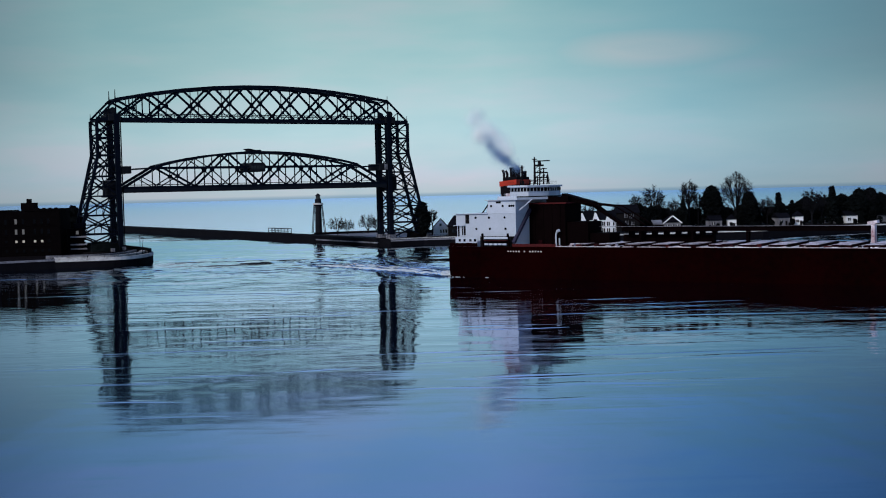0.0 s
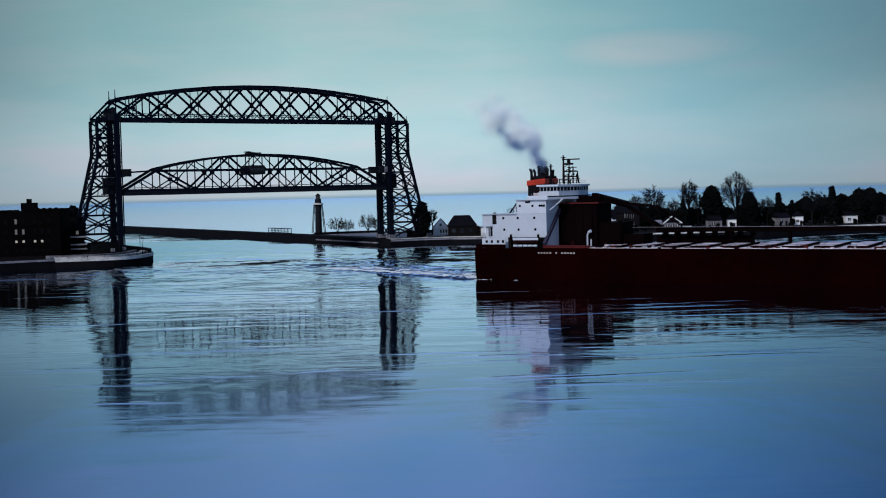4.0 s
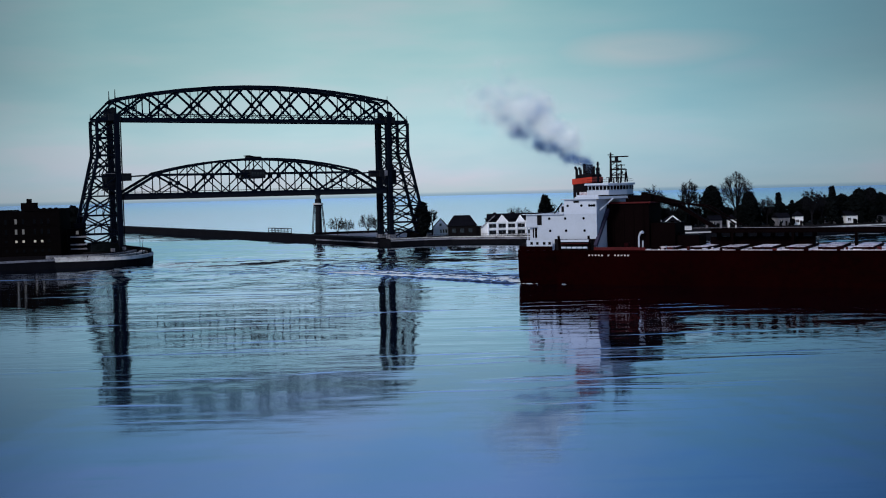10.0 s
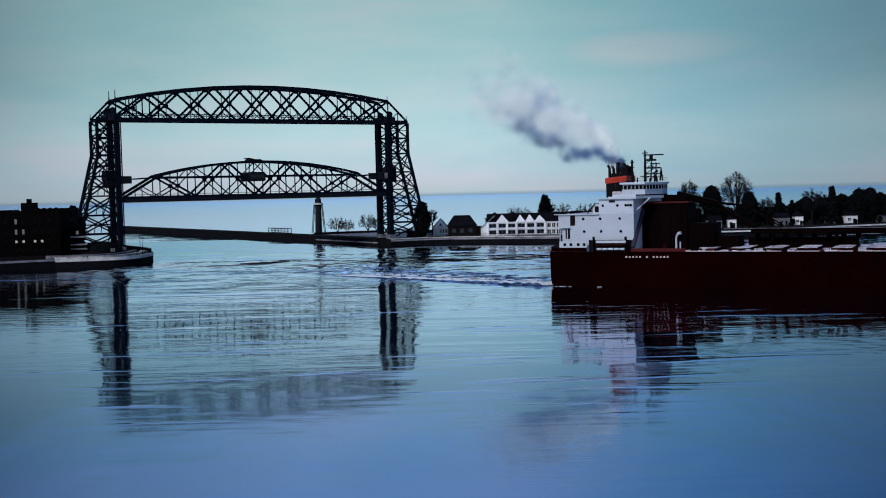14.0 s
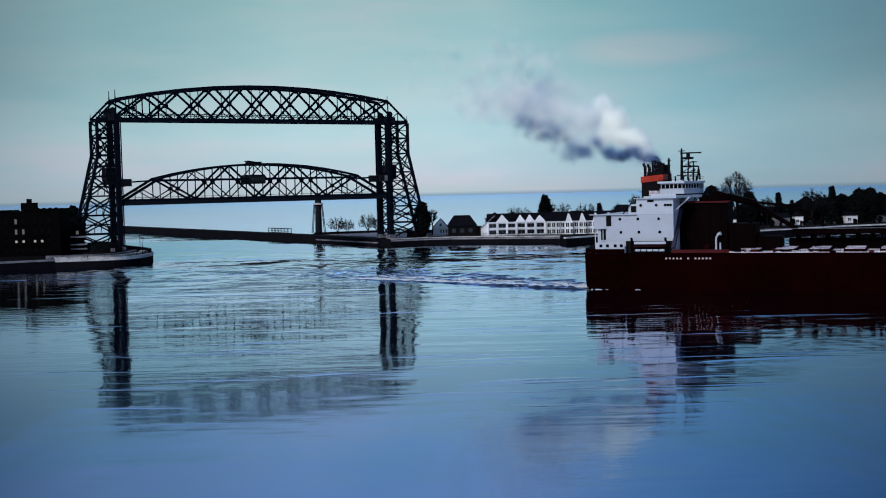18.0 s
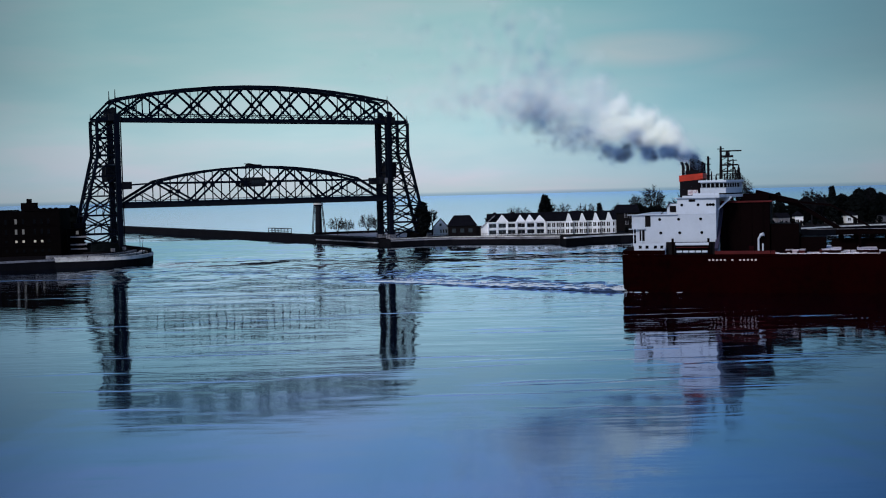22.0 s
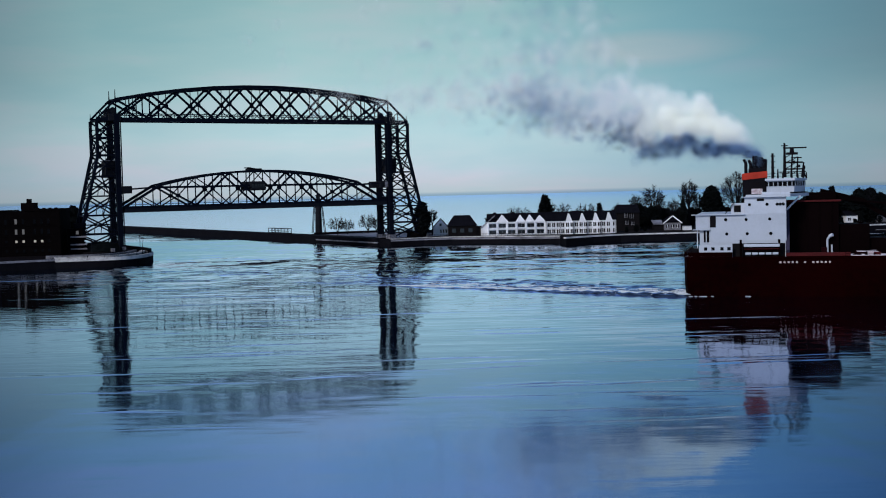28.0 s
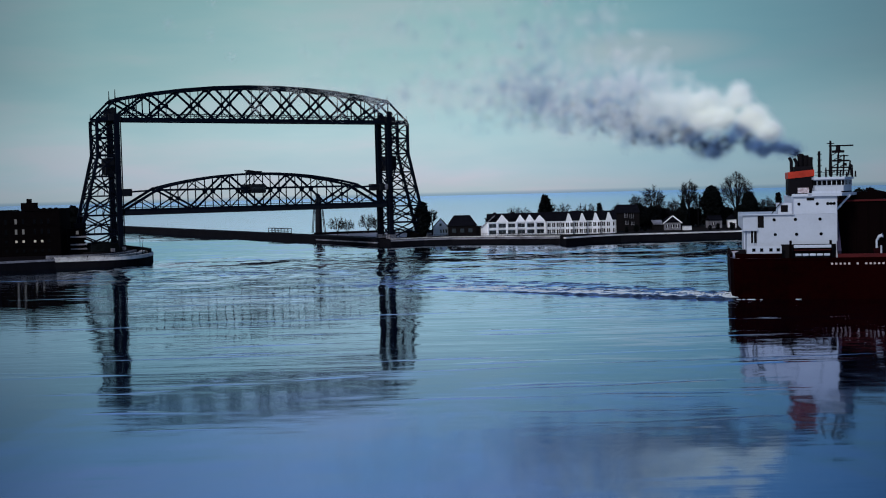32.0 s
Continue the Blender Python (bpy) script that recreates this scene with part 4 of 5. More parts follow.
    tube("vent_cowl", (29.4, 8.65, 11.85), (30.1, 8.4, 12.1), 0.28, 0.40, 14, M["ship_white"], sh, "white ventilator cowl")
    tube("vent_pipe", (29.9, 9.0, 8.0), (29.9, 9.0, 10.0), 0.2, 0.18, 12, M["ship_white"], sh)
    box("deck_locker", 26.2, 29.6, 4.2, 6.2, 8.0, 8.6, M["ship_red"], sh, "dull red deck locker", 0.08)
    fr, x = random.Random(6), 33.0
    while x < 258:
        d = fr.uniform(2.5, 11)
        bar("deck_edge_frost", (x, 0.45, 8.25), (x + d, 0.45, 8.25), 0.5, 0.14, M["ship_deck"], sh, "pale frosted gunwale strip")
        x += d + fr.uniform(0.5, 1.8)
    dr = random.Random(27)
    for k in range(64):
        x = 31 + 2.1 * k + dr.uniform(-0.9, 0.9)
        y, h = dr.choice((1.2, 2.6, 4.4)), dr.uniform(0.25, 0.9)
        box("deck_fitting", x, x + dr.uniform(0.3, 1.8), y, y + dr.uniform(0.4, 1.2), 8.0, 8.0 + h, M[dr.choice(("hatch", "hatch", "ship_red", "ship_deck", "ship_brown"))], sh, "", 0.04)
    for k in range(14):
        x = 33 + 7.3 * k
        bar("hatch_edge", (x + 1.0, 5.9, 8.05), (x + dr.uniform(2.0, 5.0), 5.9, 8.05), 0.3, dr.uniform(0.1, 0.3), M["ship_deck"], sh)
        tube("deck_bollard", (x + 4.6, 0.9, 8.0), (x + 4.6, 0.9, 8.7), 0.22, 0.26, 8, M["hatch"], sh)
    return sh


# ---------------------------------------------------------------- trees
def limb_mesh(rng, height, width, fork, thick, thin):
    """Trunk, rising limbs and clumps of twigs that fill a rounded crown; lists for the heavy wood and for the twigs."""
    heavy, twigs = ([], []), ([], [])

    def seg(store, p, q, r0, r1, n):
        v, f = store
        base = len(v)
        quat = (q - p).to_track_quat("Z", "Y")
        for c, r in ((p, r0), (q, r1)):
            for k in range(n):
                a = 2 * math.pi * k / n
                v.append(tuple(c + quat @ Vector((r * math.cos(a), r * math.sin(a), 0))))
        for k in range(n):
            j = (k + 1) % n
            f.append((base + k, base + j, base + n + j, base + n + k))

    def bow(p, c, q, t):
        return p * (1 - t) ** 2 + c * 2 * t * (1 - t) + q * t * t

    def branch(p, c, q, r0, r1, steps, store, n):
        for i in range(steps):
            t0, t1 = i / steps, (i + 1) / steps
            seg(store, bow(p, c, q, t0), bow(p, c, q, t1), r0 + (r1 - r0) * t0, r0 + (r1 - r0) * t1, n)

    def some():
        return Vector((rng.gauss(0, 1), rng.gauss(0, 1), rng.gauss(0, 1))).normalized()

    zf = fork * height
    mid = Vector((0, 0, (zf * 0.9 + height) / 2))
    half = Vector((width / 2, width / 2, (height - zf * 0.9) / 2))
    seg(heavy, Vector((0, 0, -0.3)), Vector((0, 0, zf * 0.5)), thick * 1.25, thick, 7)
    seg(heavy, Vector((0, 0, zf * 0.5)), Vector((rng.uniform(-0.2, 0.2), 0, zf)), thick, thick * 0.85, 7)
    limbs = []
    for k in range(6):
        a = k * 1.047 + rng.uniform(-0.3, 0.3)
        d = rng.uniform(0.25, 0.55)
        p = Vector((0, 0, zf * rng.uniform(0.72, 1.0)))
        q = mid + Vector((half.x * d * math.cos(a), half.y * d * math.sin(a), half.z * rng.uniform(0.1, 0.5)))
        c = p + Vector(((q.x - p.x) * 0.75, (q.y - p.y) * 0.75, (q.z - p.z) * 0.4)) + some() * width * 0.03
        branch(p, c, q, thick * 0.55, thick * 0.26, 6, heavy, 6)
        limbs.append((p, c, q))
    total = 40
    for k in range(total):
        up = 1 - 1.5 * (k + 0.5) / total + rng.uniform(-0.08, 0.08)
        a = k * 2.4 + rng.uniform(-0.35, 0.35)
        flat = math.sqrt(max(0.0, 1 - min(up * up, 1)))
        way = Vector((flat * math.cos(a), flat * math.sin(a), up))
        far = rng.uniform(0.62, 0.95)
        tip = mid + Vector((way.x * half.x, way.y * half.y, way.z * half.z)) * far
        p, c, q = min(limbs, key=lambda l: (l[2].xy - tip.xy).length)
        at = bow(p, c, q, max(0.15, min(1.0, (tip.z - zf) / (height - zf) * rng.uniform(0.6, 1.0))))
        turn = at + (tip - at) * 0.5 + Vector((0, 0, 0.12 * (tip - at).length)) + some() * 0.05 * width
        branch(at, turn, tip, thick * 0.24, thick * 0.08, 5, heavy, 5)
        reach = width * rng.uniform(0.10, 0.14)
        for _ in range(thin):
            s = bow(at, turn, tip, rng.uniform(0.45, 1.0))
            d = (some() + way * 0.45 + Vector((0, 0, 0.15))).normalized()
            e = s + d * reach * rng.uniform(0.5, 1.0)
            seg(twigs, s, e, 0.085, 0.05, 3)
            for _k in range(4):
                o = s + (e - s) * rng.uniform(0.35, 1.0)
                seg(twigs, o, o + (d + some() * 0.9).normalized() * reach * rng.uniform(0.25, 0.55), 0.06, 0.035, 3)
    return heavy, twigs


def bare_tree(seed, height, width, fork=0.24, label="leafless dark broad tree on the shore"):
    rng = random.Random(seed)
    tr = empty("bare_tree", pose(0, 0, 0), label, "tree", "bare shore trees")
    hv, tw = limb_mesh(rng, height, width, fork, height * 0.024, 14 if height > 15 else 5)
    raw("trunk", hv[0], hv[1], M["bark"], tr)
    raw("crown", tw[0], tw[1], M["bark"], tr, "fine bare twigs")
    k = height / max(v[2] for v in tw[0])
    for c in tr.children:
        c.data.transform(Matrix.Diagonal((1, 1, k, 1)))
    return tr


def leafy_tree(seed, height, width, cone, name="evergreen_tree", label="dense dark evergreen tree", count=1500):
    """Trunk and a crown of small leaf clumps with an uneven outline."""
    rng = random.Random(seed)
    tr = empty(name, pose(0, 0, 0), label, "tree", "dark shore trees")
    tube("trunk", (0, 0, -0.3), (0, 0, height * 0.85), height * 0.02, height * 0.006, 7, M["bark"], tr)
    v, f = [], []
    lobes = [(rng.uniform(0, 6.28), rng.uniform(0.15, 0.95), rng.uniform(0.6, 1.15)) for _ in range(14)]
    for _ in range(count):
        h = rng.random() ** 0.9
        an = rng.uniform(0, 2 * math.pi)
        env = (1 - h) ** 0.8 + 0.04 if cone else math.sqrt(max(0.02, 1 - (2 * h - 1) ** 2)) * 0.95
        for a, hh, k in lobes:
            d = abs((an - a + math.pi) % (2 * math.pi) - math.pi)
            if d < 0.7 and abs(h - hh) < 0.16:
                env *= k
        r = width / 2 * env * math.sqrt(rng.uniform(0.12, 1.0))
        c = Vector((r * math.cos(an), r * math.sin(an), height * (0.08 + 0.92 * h)))
        s = height * rng.uniform(0.018, 0.042)
        base = len(v)
        for _k in range(4):
            v.append(tuple(c + Vector((rng.gauss(0, 1), rng.gauss(0, 1), rng.gauss(0, 0.8))) * s))
        f += [(base, base + 1, base + 2), (base, base + 2, base + 3), (base, base + 3, base + 1), (base + 1, base + 3, base + 2)]
    raw("crown", v, f, M["leaf"], tr)
    return tr


def put(ob, x, y, z, turn=0, k=1.0):
    ob.matrix_basis = pose(x, y, z, 0, 0, turn) @ Matrix.Scale(k, 4)
    return ob


def again(ob, x, y, z, turn=0, k=1.0):
    c = copy_thing(ob, pose(x, y, z, 0, 0, turn))
    c.scale = (k, k, k)
    return c


def build_trees():
    b1, b2 = bare_tree(3, 25.8, 18.4, 0.28), bare_tree(8, 22.8, 10.6, 0.42)
    b3, b4 = bare_tree(21, 20.6, 13.6, 0.30), bare_tree(33, 10.0, 11.0, 0.16, "low leafless tree with a wide rounded crown")
    put(b1, 137.6, 555, QUAY, 20)
    put(b2, 115.6, 555, QUAY, 70)
    put(b3, 99.2, 555, QUAY, 10)
    put(b4, -50, 565, QUAY, 0, 0.91)
    for i, (kind, x, y, h) in enumerate(((b4, -45.7, 569, 0.78), (b4, -36.2, 576, 1.0), (b4, -32.3, 580, 0.82), (b2, -4.5, 540, 0.53), (b4, 35, 545, 1.25), (b4, 53.8, 548, 1.38),
                                         (b4, 67, 555, 1.3), (b3, 108.5, 556, 0.68), (b3, 152.5, 556, 0.68), (b3, 149, 562, 0.62), (b3, 173.5, 556, 0.84), (b3, 178.6, 558, 0.76),
                                         (b2, 121, 560, 0.72), (b1, 201, 562, 0.66), (b3, 84, 566, 0.6), (b2, 91.5, 560, 0.72))):
        again(kind, x, y, QUAY, 37 * i, h)
    e1 = leafy_tree(5, 15, 6.5, True)
    put(e1, -150.5, 486, QUAY, 0, 1.02)
    e5 = leafy_tree(41, 13.2, 5.6, False, "cedar_tree", "tall dark columnar cedar beside the bridge tower", 2600)
    put(e5, -8.6, 514, QUAY)
    e5.scale = (1.35, 1.35, 1.12)
    e2 = leafy_tree(6, 16, 9.0, False, "shore_tree", "dense dark rounded tree on the shore", 1700)
    put(e2, 91.5, 552, QUAY, 0, 0.72)
    e4 = leafy_tree(31, 16.2, 11.5, True, "spruce_tree", "broad dark spruce behind the terrace", 4200)
    put(e4, 46.3, 532, QUAY)
    e6 = leafy_tree(52, 18.4, 9.6, False, "cedar_tree", "broad dark cedar with a pointed top on the shore", 4200)
    put(e6, 125.6, 552, QUAY)
    again(e1, 125.4, 553, QUAY, 50, 1.22)
    again(e1, 70.4, 530, QUAY, 90, 0.82)
    again(e1, 111.9, 550, QUAY, 20, 0.83)
    again(e6, 142.6, 550, QUAY, 110, 0.83)
    again(e1, 157.3, 554, QUAY, 80, 0.98)
    again(e1, 182.9, 556, QUAY, 140, 1.14)
    again(e6, 197, 560, QUAY, 200, 0.84)
    again(e6, 203, 562, QUAY, 20, 0.86)
    e3 = leafy_tree(16, 13, 11.0, False, "shore_thicket", "dark bushy thicket on the shore", 2200)
    put(e3, 97, 548, QUAY, 0, 0.78)
    rng = random.Random(4)
    for i in range(58):
        x = 83 + i * 2.35
        y = 560 + rng.uniform(-7, 14) + max(0, x - 140) * 0.12
        tall = 9.6 if x < 132 else 10.6 if x < 148 else 9.3 if x < 168 else 11.2 if x < 192 else 13.0
        r = rng.random()
        kind, own = (e3, 13) if r < 0.62 else (e2, 16) if r < 0.9 else (e1, 15)
        again(kind, x, y, QUAY, rng.uniform(0, 360), tall / own * rng.uniform(0.78, 1.08))
    for i in range(30):
        x = 79 + i * 4.6
        near = 534 if 91 < x < 112 else 506 if x < 135 else 528 + 0.2 * (x - 135)
        again(e3, x, near + rng.uniform(0, 14), QUAY, rng.uniform(0, 360), rng.uniform(0.13, 0.26))
    for i in range(10):
        again(e3, 22 + i * 5.2 + rng.uniform(-1, 1), 538 + rng.uniform(0, 8), QUAY, rng.uniform(0, 360), rng.uniform(0.45, 0.62))
    for x, y, k in ((-146, 470, 1.06), (-150, 478, 0.95), (-144, 463, 0.8)):
        again(e2, x, y, QUAY, x * 9, k)


# ---------------------------------------------------------------- buildings
def gable_roof(name, x0, x1, y0, y1, z0, z1, along_x, mat, par, over=0.4):
    x0, x1, y0, y1 = x0 - over, x1 + over, y0 - over, y1 + over
    if along_x:
        ym = (y0 + y1) / 2
        v = [(x0, y0, z0), (x1, y0, z0), (x1, y1, z0), (x0, y1, z0), (x0, ym, z1), (x1, ym, z1)]
        f = [(0, 1, 5, 4), (2, 3, 4, 5), (1, 2, 5), (3, 0, 4), (0, 3, 2, 1)]
    else:
        xm = (x0 + x1) / 2
        v = [(x0, y0, z0), (x1, y0, z0), (x1, y1, z0), (x0, y1, z0), (xm, y0, z1), (xm, y1, z1)]
        f = [(1, 2, 5, 4), (3, 0, 4, 5), (0, 1, 4), (2, 3, 5), (0, 3, 2, 1)]
    return raw(name, v, f, mat, par)


def build_buildings():
    # brick block on the north shore
    bb = empty("brick_building", pose(-138, 428, QUAY, 0, 0, 8), "dark brick waterfront building with a few lit windows", "building")
    wall = box("wall", -62, 0, 0, 22, 0, 16.2, M["brick"], bb, "", 0.1)
    box("parapet", -62.2, -18.5, -0.25, 22.2, 16.2, 16.6, M["brick"], bb)
    box("parapet", -12, 0.25, -0.25, 22.2, 16.2, 16.9, M["brick"], bb)
    box("penthouse", -14.0, -9.4, 3, 10, 16.2, 19.2, M["brick"], bb)
    box("chimney", -12.4, -10.9, 5, 7, 19.2, 20.6, M["brick"], bb)
    for k in range(4):
        box("cornice_block", -8.0 + 2.1 * k, -7.0 + 2.1 * k, -0.5, 0.2, 16.6, 17.3, M["brick"], bb)
    for z in (3.7, 7.2, 10.9):
        bar("string_course", (-62, -0.08, z), (0, -0.08, z), 0.16, 0.25, M["brick"], bb)
    for k in range(20):
        x = -60.6 + 2.95 * k + {15: 0.55, 16: 0.1, 17: 1.1, 18: 0.6}.get(k, 0)
        for z, h in ((1.3, 1.2), (4.9, 0.85), (7.9, 1.8), (11.6, 1.8)):
            w = 0.8
            lit = {15: {4.9: "lit", 7.9: "dim", 11.6: "dim"}, 16: {4.9: "lit", 7.9: "dim"}, 17: {4.9: "lit"}, 18: {4.9: "lit"}}.get(k, {}).get(z, "dull_glass")
            wd = box("window", x, x + w, -0.05, 0.05, z, z + h, M[lit], wall)
            bar("sill", (x - 0.15, -0.12, z - 0.1), (x + w + 0.15, -0.12, z - 0.1), 0.22, 0.14, M["brick"], wall)
    # low annex with outside steps
    an = empty("harbour_annex", pose(-136.4, 434, QUAY, 0, 0, 12), "low dark annex with pale balcony bands", "building")
    box("wall", -1, 4.2, 0, 9, 0, 9.4, M["brick"], an, "", 0.08)
    box("roof_box", 1.2, 4.6, 2, 7, 9.4, 11.2, M["roof"], an)
    for z in (1.6, 3.2, 6.0):
        box("balcony_band", 0.0, 5.8, -0.6, 0.0, z, z + 0.55, M["quay_grey"], an, "pale balcony band")
    for z in (7.2,):
        box("window", 2.0, 3.0, -0.06, 0.0, z, z + 1.3, M["dim"], an)
    # dark domed mound under the north tower
    pf = empty("tower_mound", BRIDGE @ pose(-7, 2, QUAY), "dark domed planted mound under the bridge tower", "mound")
    v, f, n, rings = [], [], 28, ((1.0, 0.0), (0.99, 0.16), (0.9, 0.46), (0.72, 0.72), (0.45, 0.91), (0.0, 1.0))
    mr = random.Random(12)
    for r, h in rings:
        for a in range(n):
            w = 1 + mr.uniform(-0.04, 0.04)
            v.append((8.6 * r * w * math.cos(2 * math.pi * a / n), 7.5 * r * w * math.sin(2 * math.pi * a / n), 4.1 * h * w))
    for k in range(len(rings) - 1):
        f += [(k * n + a, k * n + (a + 1) % n, (k + 1) * n + (a + 1) % n, (k + 1) * n + a) for a in range(n)]
    raw("bank", v, f, M["leaf"], pf)
    prism("kerb", [(9.6 * math.cos(2 * math.pi * a / 24), 8.4 * math.sin(2 * math.pi * a / 24)) for a in range(24)], 0, 0.5, M["trim_dark"], pf)
    box("control_hut", 1.6, 2.9, -8.6, -7.4, 0.4, 1.6, M["quay_grey"], pf, "small grey control hut")
    # pale terrace block and low walls behind the mound
    bk = empty("terrace_block", pose(-143, 446, QUAY, 0, 0, 12), "low pale concrete terrace block", "terrace")
    box("body", 0, 7.2, 0, 4, 0, 1.2, M["concrete"], bk, "", 0.08)
    box("coping", -0.2, 7.4, -0.2, 4.2, 1.2, 1.4, M["quay_grey"], bk)
    # lamp posts on the pier head and along the far pier
    lp = empty("lamp_post", pose(-107.6, 424, QUAY), "slender dark pier lamp post", "lamp post", "pier lamp posts")
    tube("post", (0, 0, 0), (0, 0, 5.6), 0.12, 0.07, 8, M["dark_steel"], lp)
    tube("lamp_head", (0, 0, 5.6), (0, 0, 6.1), 0.22, 0.32, 8, M["dark_steel"], lp)
    bar("arm", (-0.7, 0, 5.5), (0.7, 0, 5.5), 0.1, 0.1, M["dark_steel"], lp)
    for x, y in ((-111.5, 436), (-113.5, 416), (-121, 408)):
        copy_thing(lp, pose(x, y, QUAY))
    # rail along the pier head
    rl = empty("pier_railing", pose(0, 0, 0), "dark steel railing round the pier head", "railing")
    line = [(x * 1.0 - 0.9, y + 0.3) for x, y in nose[8::2]]
    for (ax, ay), (bx, by) in zip(line, line[1:]):
        bar("post", (ax, ay, QUAY), (ax, ay, QUAY + 1.1), 0.1, 0.1, M["dark_steel"], rl)
        for z in (0.6, 1.1):
            bar("rail", (ax, ay, QUAY + z), (bx, by, QUAY + z), 0.07, 0.07, M["dark_steel"], rl)
    # open frame shelter on the far pier
    x, y = on_bridge(113.5, 113)
    tr = empty("pier_shelter", pose(x, y, QUAY + 0.25, 0, 0, 121.2), "long low open steel shelter on the canal pier", "shelter")
    box("plinth", -12, 12, -1.2, 1.2, 0.0, 0.5, M["dark_steel"], tr)
    for k in range(7):
        for b in (-1.1, 1.1):
            bar("post", (-11.7 + 3.9 * k, b, 0.5), (-11.7 + 3.9 * k, b, 2.5), 0.22, 0.22, M["dark_steel"], tr)
    for b in (-1.1, 1.1):
        bar("rail", (-11.8, b, 1.3), (11.8, b, 1.3), 0.12, 0.14, M["dark_steel"], tr)
    box("roof", -12.1, 12.1, -1.4, 1.4, 2.45, 2.7, M["dark_steel"], tr)

    # sheds and fence on the south shore
    sd = empty("shore_shed", pose(-1.5, 514, QUAY), "low dark shed beside the bridge tower", "shed")
    box("wall", -14, -3, 0, 5, 0, 2.3, M["trim_dark"], sd)
    gable_roof("roof", -14, -3, 0, 5, 2.3, 3.0, True, M["roof"], sd)
    fn = empty("quay_fence", pose(0, 0, 0), "low dark fence along the south quay", "fence")
    for k in range(22):
        t = k / 21
        x, y = -6 + 54 * t, 512.5 - 18 * t
        bar("post", (x, y, QUAY), (x, y, QUAY + 1.2), 0.14, 0.14, M["trim_dark"], fn)
    for z in (0.55, 1.15):
        bar("rail", (-6, 512.5, QUAY + z), (48, 494.5, QUAY + z), 0.1, 0.12, M["trim_dark"], fn)
    # small houses among the far trees
    for x, y, w, h, a, lab in ((121.3, 536, 5.4, 3.4, 5, "quay_grey"), (129.6, 537, 3.6, 3.7, -8, "white"), (155, 546, 5.6, 3.6, 10, "quay_grey"), (163.4, 549, 3.8, 4.0, -6, "white"),
                               (190, 557, 5.6, 3.6, 8, "white"), (183, 556, 3.2, 3.2, 12, "quay_grey"), (206, 560, 9, 3.2, 20, "quay_grey")):
        hs = empty("shore_cottage", pose(x, y, QUAY, 0, 0, a), "small pale cottage among the shore trees", "house", "shore cottages")
        box("wall", 0, w, 0, 7, 0, h, M[lab], hs)
        gable_roof("roof", 0, w, 0, 7, h, h + 2.2, w > 5, M["roof"], hs)
        wd = box("window", w * 0.15, w * 0.15 + 1.3, -0.06, 0.0, 1.2, 2.5, M["glass"], hs)
        bar("mullion", (w * 0.15 + 0.65, -0.1, 1.2), (w * 0.15 + 0.65, -0.1, 2.5), 0.1, 0.08, M["white"], wd)
        box("door", w * 0.6, w * 0.6 + 1.0, -0.06, 0.0, 0.0, 2.1, M["trim_dark"], hs)
    # gabled cottage with pale edges, and the dark lodge next to it
    gc = empty("gabled_cottage", pose(98.4, 525, QUAY), "dark cottage with pale roof edges and a pale gable", "house")
    box("wall", 0, 7.2, 0, 8, 0, 3.4, M["quay_grey"], gc)
    gable_roof("roof", 0, 7.2, 0.1, 8, 3.3, 6.2, False, M["roof"], gc)
    for x0, x1 in ((-0.6, 3.6), (7.8, 3.6)):
        bar("bargeboard", (x0, -0.45, 3.0), (x1, -0.45, 6.3), 0.2, 0.5, M["white"], gc, "pale painted roof edge")
    for x, z0, z1 in ((0.8, 0.9, 2.4), (3.0, 0.9, 2.4), (5.2, 0.9, 2.4), (3.1, 3.5, 4.6)):
        wd = box("window", x, x + 1.2, -0.1, -0.01, z0, z1, M["glass"], gc)
        bar("window_frame", (x + 0.6, -0.14, z0), (x + 0.6, -0.14, z1), 0.16, 0.08, M["white"], wd)
        bar("window_sill", (x - 0.1, -0.14, z0), (x + 1.3, -0.14, z0), 0.16, 0.14, M["white"], wd)
    box("wing", -4.2, 0, 1.5, 8, 0, 2.6, M["trim_dark"], gc)
    v = [(-4.6, 1.0, 2.5), (0, 1.0, 2.5), (0, 8, 4.2), (-4.6, 8, 4.2), (-4.6, 1.0, 2.7), (0, 1.0, 2.7), (0, 8, 4.4), (-4.6, 8, 4.4)]
    raw("wing_roof", v, [(0, 3, 2, 1), (4, 5, 6, 7), (0, 1, 5, 4), (1, 2, 6, 5), (2, 3, 7, 6), (3, 0, 4, 7)], M["quay_grey"], gc, "frosted lean-to roof")
    hut = empty("shore_hut", pose(105.6, 519, QUAY), "small white flat-roofed hut on the shore", "hut")
    box("wall", 0, 3.6, 0, 2.6, 0, 1.75, M["white"], hut)
    box("roof", -0.15, 3.75, -0.15, 2.75, 1.75, 1.95, M["quay_grey"], hut)
    box("door", 1.3, 2.2, -0.06, -0.01, 0, 1.6, M["white"], hut)
    lg = empty("lodge", pose(77.6, 530, QUAY), "dark timber lodge with a hipped roof and pale windows", "house")
    box("wall", 0.4, 10.6, 0, 9, 0, 8.2, M["trim_dark"], lg)
    v = [(0, -0.5, 8.0), (11, -0.5, 8.0), (11, 9.5, 8.0), (0, 9.5, 8.0), (1.2, 3.2, 11.7), (10.2, 3.2, 11.6), (10.2, 6, 11.6), (1.2, 6, 11.7)]
    raw("roof", v, [(0, 3, 2, 1), (4, 5, 6, 7), (0, 1, 5, 4), (1, 2, 6, 5), (2, 3, 7, 6), (3, 0, 4, 7)], M["roof"], lg)
